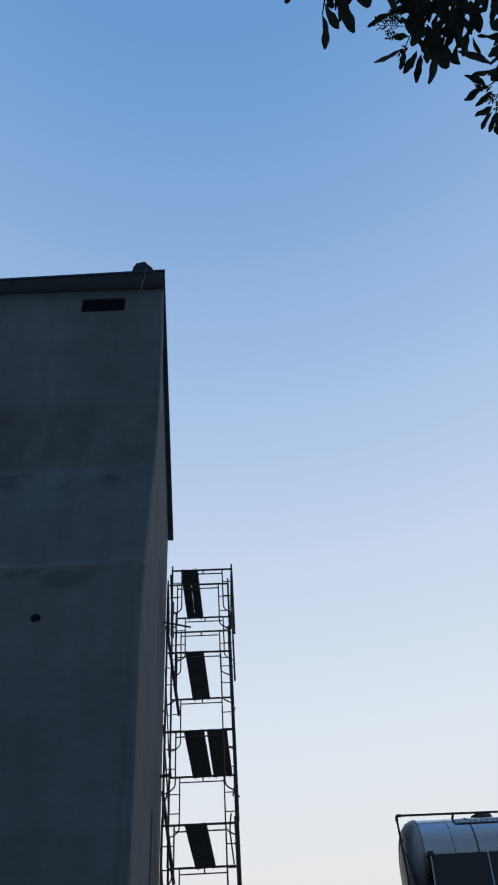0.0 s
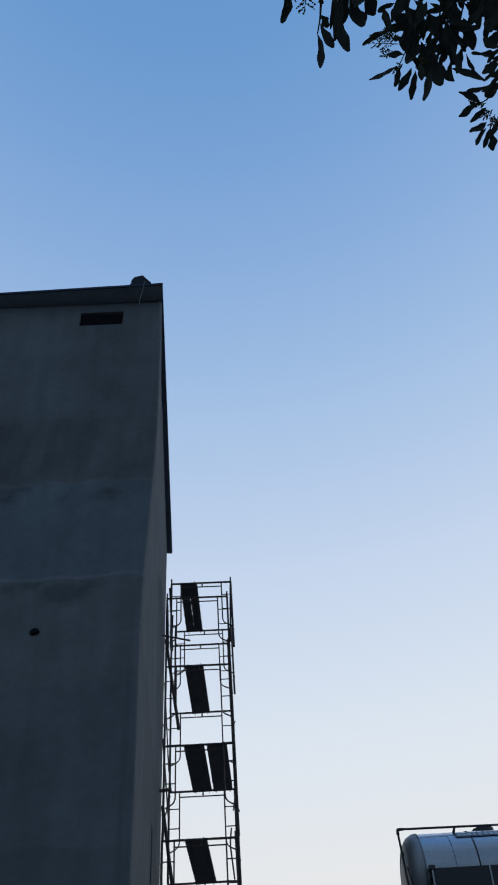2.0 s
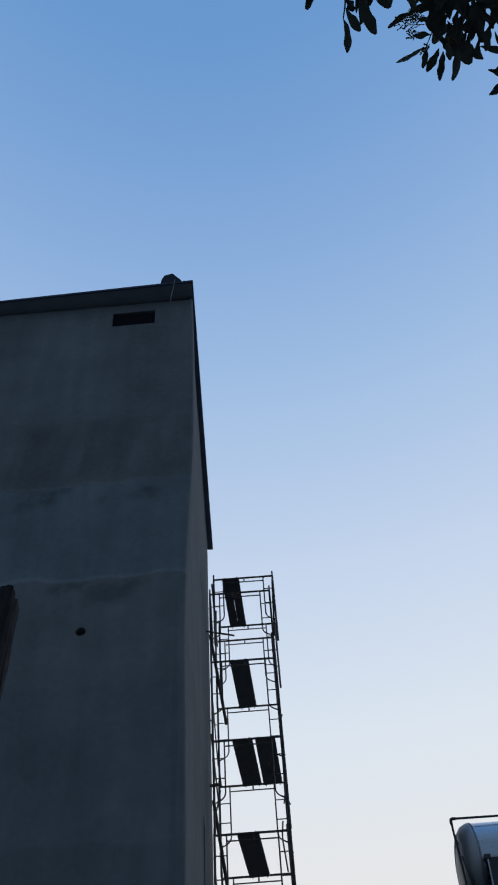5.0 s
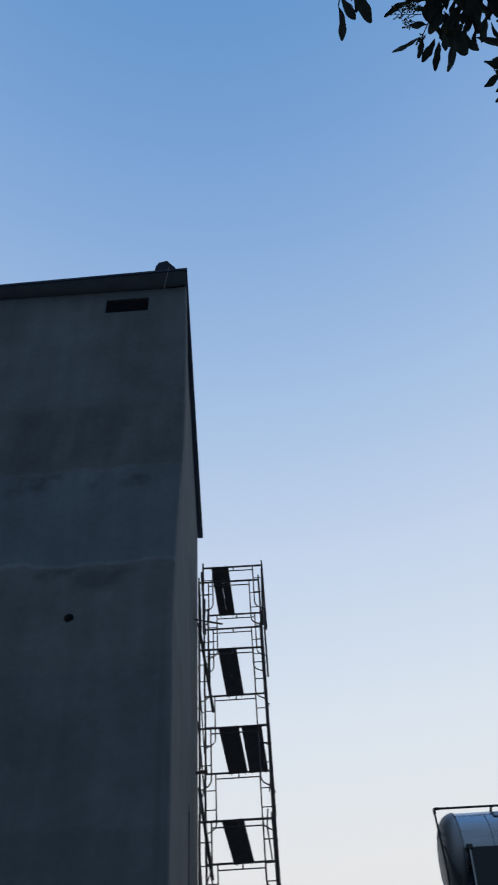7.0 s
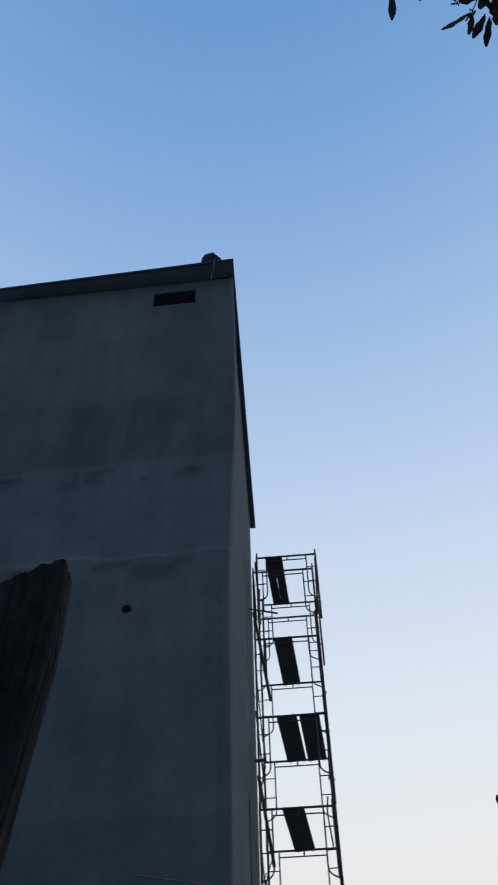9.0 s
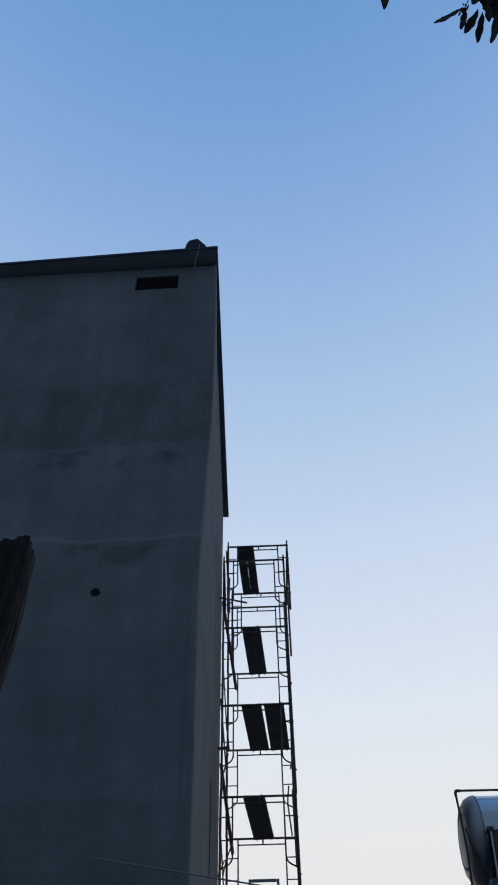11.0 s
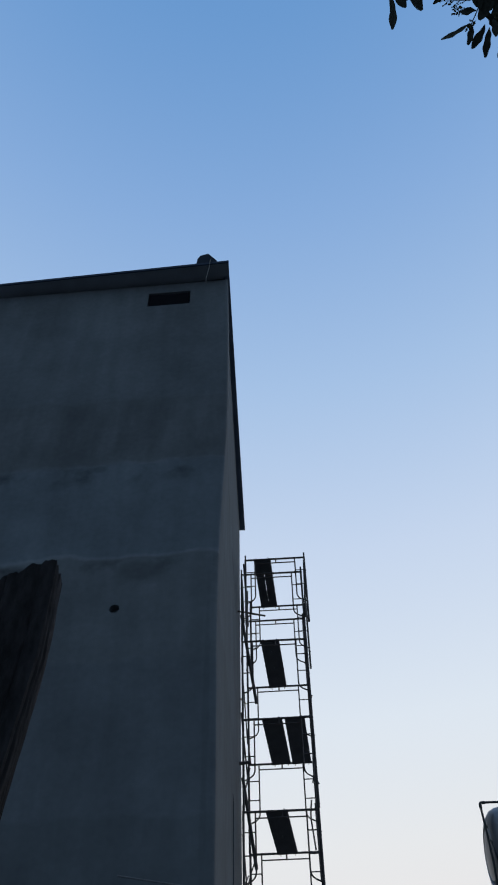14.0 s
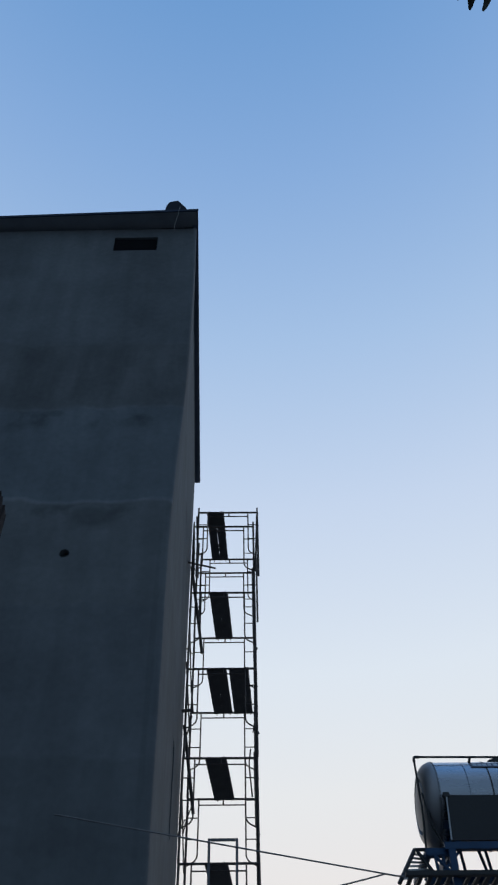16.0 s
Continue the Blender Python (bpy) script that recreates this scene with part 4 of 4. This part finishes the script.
def spray(put, u, v, turn, length):
    """A branched panicle of tiny buds."""
    bm = bmesh.new()
    for k in range(9):
        t = 0.15 + 0.85 * k / 8
        a = radians(turn) + (rng.uniform(0.5, 1.1) * (-1) ** k if k < 8 else 0.0)
        p = put(u + math.sin(radians(turn)) * length * t * 0.75, v + math.cos(radians(turn)) * length * t * 0.75, rng.uniform(-0.6, 0.6))
        reach = length * rng.uniform(0.22, 0.42) * (1.1 - 0.5 * t)
        q = p + (ACROSS * math.sin(a) + DOWN * math.cos(a) + OUT * rng.uniform(-0.5, 0.5)) * reach * 0.01
        tube([p, q], [0.0016, 0.0012], 4, bm)
        for m in range(5):
            spot = p.lerp(q, 0.3 + 0.7 * m / 4) + Vector((rng.uniform(-1, 1), rng.uniform(-1, 1), rng.uniform(-1, 1))) * 0.003
            bmesh.ops.create_icosphere(bm, subdivisions=1, radius=rng.uniform(0.0026, 0.0046), matrix=Matrix.Translation(spot))
    tube([put(u, v), put(u + math.sin(radians(turn)) * length * 0.8, v + math.cos(radians(turn)) * length * 0.8)], [0.0022, 0.001], 5, bm)
    return part("flower_spray", bm, M_FLOWER, tree)


put, twig = bough((1.75, 0.35, 4.95), (1.457, 0.705, 4.972), [[(0.6, -16), (0.3, 0), (0, 8), (-1, 13.6)], [(12, -14), (8, -7), (6, 3.6)], [(-6, -16), (-11, -6)]], [
    (-1.0, 13.3, 3, 12.6, 2.9, 30), (0.0, 10.1, 31, 9.7, 3.2, -16), (0.4, 5.3, 28, 5.4, 2.8, 0), (-11.7, -4.4, -10, 13.8, 3.8, 28), (5.9, -4.4, -7, 14.7, 2.6, 0), (7.3, -2.4, -6, 17.1, 3.8, 0),
    (6.1, 3.6, 16, 17.4, 4.8, -40), (10.9, -0.8, 22, 12.6, 5.2, -12), (16.6, -4.9, 17, 11.4, 5.6, -20), (14.2, -6.1, -11, 10.5, 5.2, 12), (9.3, -6.1, -3, 14.2, 5.2, 0)])
thicket(put, twig, 16, (5, 24), (-22, -9), (9, 13))
for u, v, turn, length in ((-5, -6, -35, 13), (-4, -5, -10, 13), (-3, -6, 25, 11), (-8, -7, -40, 10)):
    spray(put, u, v, turn, length)

put, twig = bough((2.35, 0.6, 5.6), (1.996, 1.008, 5.706), [[(6, -30), (1, -8), (-4, 8), (-8, 16.5)], [(12, -22), (10, 0), (7, 16)], [(24, -24), (20, -6), (17, 15)]], [
    (-10.9, -1.5, -59, 15.1, 2.8, -28), (-9.4, -13.2, -64, 8.4, 3.0, 0), (-14.7, -11.2, 13, 10.9, 4.0, 20), (-5.8, 11.7, -90, 7.8, 3.5, 0), (-9.1, 16.5, -65, 13.4, 2.8, 24), (-7.4, 16.7, -12, 8.6, 3.8, 0),
    (-1.8, 16.2, -31, 11.5, 3.8, 16), (-0.5, 18.8, -9, 12.8, 3.8, 0), (6.3, 17.2, -14, 16.4, 3.2, 12), (4.3, 9.6, 26, 16.9, 7.4, -12), (1.5, 14.7, 7, 8.0, 3.5, 0), (9.1, 13.2, 40, 12.8, 3.6, -32),
    (16.0, 16.2, 68, 16.4, 4.2, 28), (20.8, 7.1, -12, 12.6, 4.2, 0)])
_, twig = bough((2.35, 0.6, 5.6), (1.996, 1.008, 5.706), [[(16, -30), (14, -14), (12, -4)]], [
    (21.3, -5.6, 18, 14.6, 7.0, 0), (24.9, -7.6, 49, 5.0, 3.8, 0), (-8.6, -10.1, 21, 8.9, 5.4, 0), (-3.0, -7.6, -7, 16.8, 6.4, 0), (1.3, 0.0, -21, 16.5, 5.9, 0),
    (7.6, 2.5, -10, 17.0, 7.0, 0), (12.7, -5.1, 13, 20.5, 7.0, 0), (5.1, -10.1, 25, 18.4, 7.0, 0), (18.3, -12.7, -7, 13.0, 6.4, 0), (-1.3, -16.5, -45, 12.8, 5.4, 0)])
thicket(put, twig, 54, (-5, 21), (-16, 7), (8, 13))
thicket(put, twig, 14, (15, 26), (-12, 8), (8, 11))
thicket(put, twig, 30, (-6, 26), (-34, -16), (10, 14))
thicket(put, twig, 46, (24, 42), (-34, -12), (9, 13))
for u, v, turn, length in ((-8, 2, -78, 14), (-8, 6, -92, 16), (-9, -2, -60, 9), (-9, 9, -70, 8), (-7, 4, -100, 9), (-6, 15, -50, 6), (1, 12, 60, 6)):
    spray(put, u, v, turn, length)

put, twig = bough((2.55, 0.9, 5.42), (2.335, 1.198, 5.504), [[(8, -14), (2, -2), (-4, 6), (-8, 7.5)], [(9, 2), (3, 10), (-1, 18)]], [
    (-1.0, -1.5, -74, 12.8, 2.5, 28), (-7.1, 7.8, -117, 10.9, 3.2, -20), (-8.1, 7.1, -54, 10.5, 3.2, 20), (-3.5, 8.6, -48, 9.7, 3.0, 0), (-3.5, 15.1, -60, 9.2, 3.5, 20), (-4.3, 18.7, -30, 9.2, 2.7, -20), (-2.0, 17.7, -18, 9.8, 2.7, 0),
    (-0.8, 18.2, 3, 9.3, 4.2, 0), (-3.0, -13.9, -92, 8.3, 2.0, 0), (1.5, -10.6, -58, 8.8, 4.7, 0), (2.0, -25.7, -39, 9.9, 5.8, 0), (-0.5, -37.8, -10, 14.6, 5.8, 0), (2.0, -2.5, -45, 9.5, 4.2, 0), (2.0, -16.1, -90, 7.8, 3.0, 16)])
thicket(put, twig, 34, (4, 18), (-30, 14), (8, 12))
thicket(put, twig, 26, (0, 12), (-46, -22), (8, 12))
thicket(put, twig, 8, (1, 6), (-16, 2), (7, 9))
for u, v, turn, length in ((-1, 10, -60, 7), (0, 12, -20, 6), (-4, 7, -80, 6), (-7, 8, -110, 5)):
    spray(put, u, v, turn, length)

# the rest of the crown, unseen over and behind the viewer; also blocks skylight
verts, faces = [], []
for line in limbs[3:] + [[(3.5, -0.25, 6.6), (3.4, -0.3, 7.4), (3.3, -0.4, 8.0)], [(3.2, -0.1, 4.9), (2.9, -0.3, 5.6), (2.6, -0.6, 6.2)]]:
    for k in range(420):
        s = rng.uniform(0.35, 1.0) * (len(line) - 1)
        i = min(int(s), len(line) - 2)
        p = Vector(line[i]).lerp(Vector(line[i + 1]), s - i) + Vector((rng.gauss(0, 0.38), rng.gauss(0, 0.38), rng.gauss(0, 0.3)))
        way = Vector((rng.uniform(-1, 1), rng.uniform(-1, 1), rng.uniform(-1.2, 0.1))).normalized()
        m = Matrix.Translation(p) @ way.to_track_quat("Y", "Z").to_matrix().to_4x4() @ Matrix.Rotation(rng.uniform(-1.5, 1.5), 4, "Y") @ Matrix.Scale(rng.uniform(0.1, 0.15), 4)
        base = len(verts)
        for t, w in ((0.0, 0.02), (0.25, 0.11), (0.6, 0.15), (0.85, 0.10), (1.0, 0.01)):
            verts += [m @ Vector((e * w, t, 0.3 * abs(e) * w - 0.2 * t * t)) for e in (-1, 0, 1)]
        faces += [[base + 3 * r + e + j for j in (0, 1, 4, 3)] for r in range(4) for e in (0, 1)]
me = bpy.data.meshes.new("crown")
me.from_pydata(verts, [], faces)
me.materials.append(M_LEAF)
crown = new("crown", me)
crown.parent = tree
tagged(crown, kind="stuff")
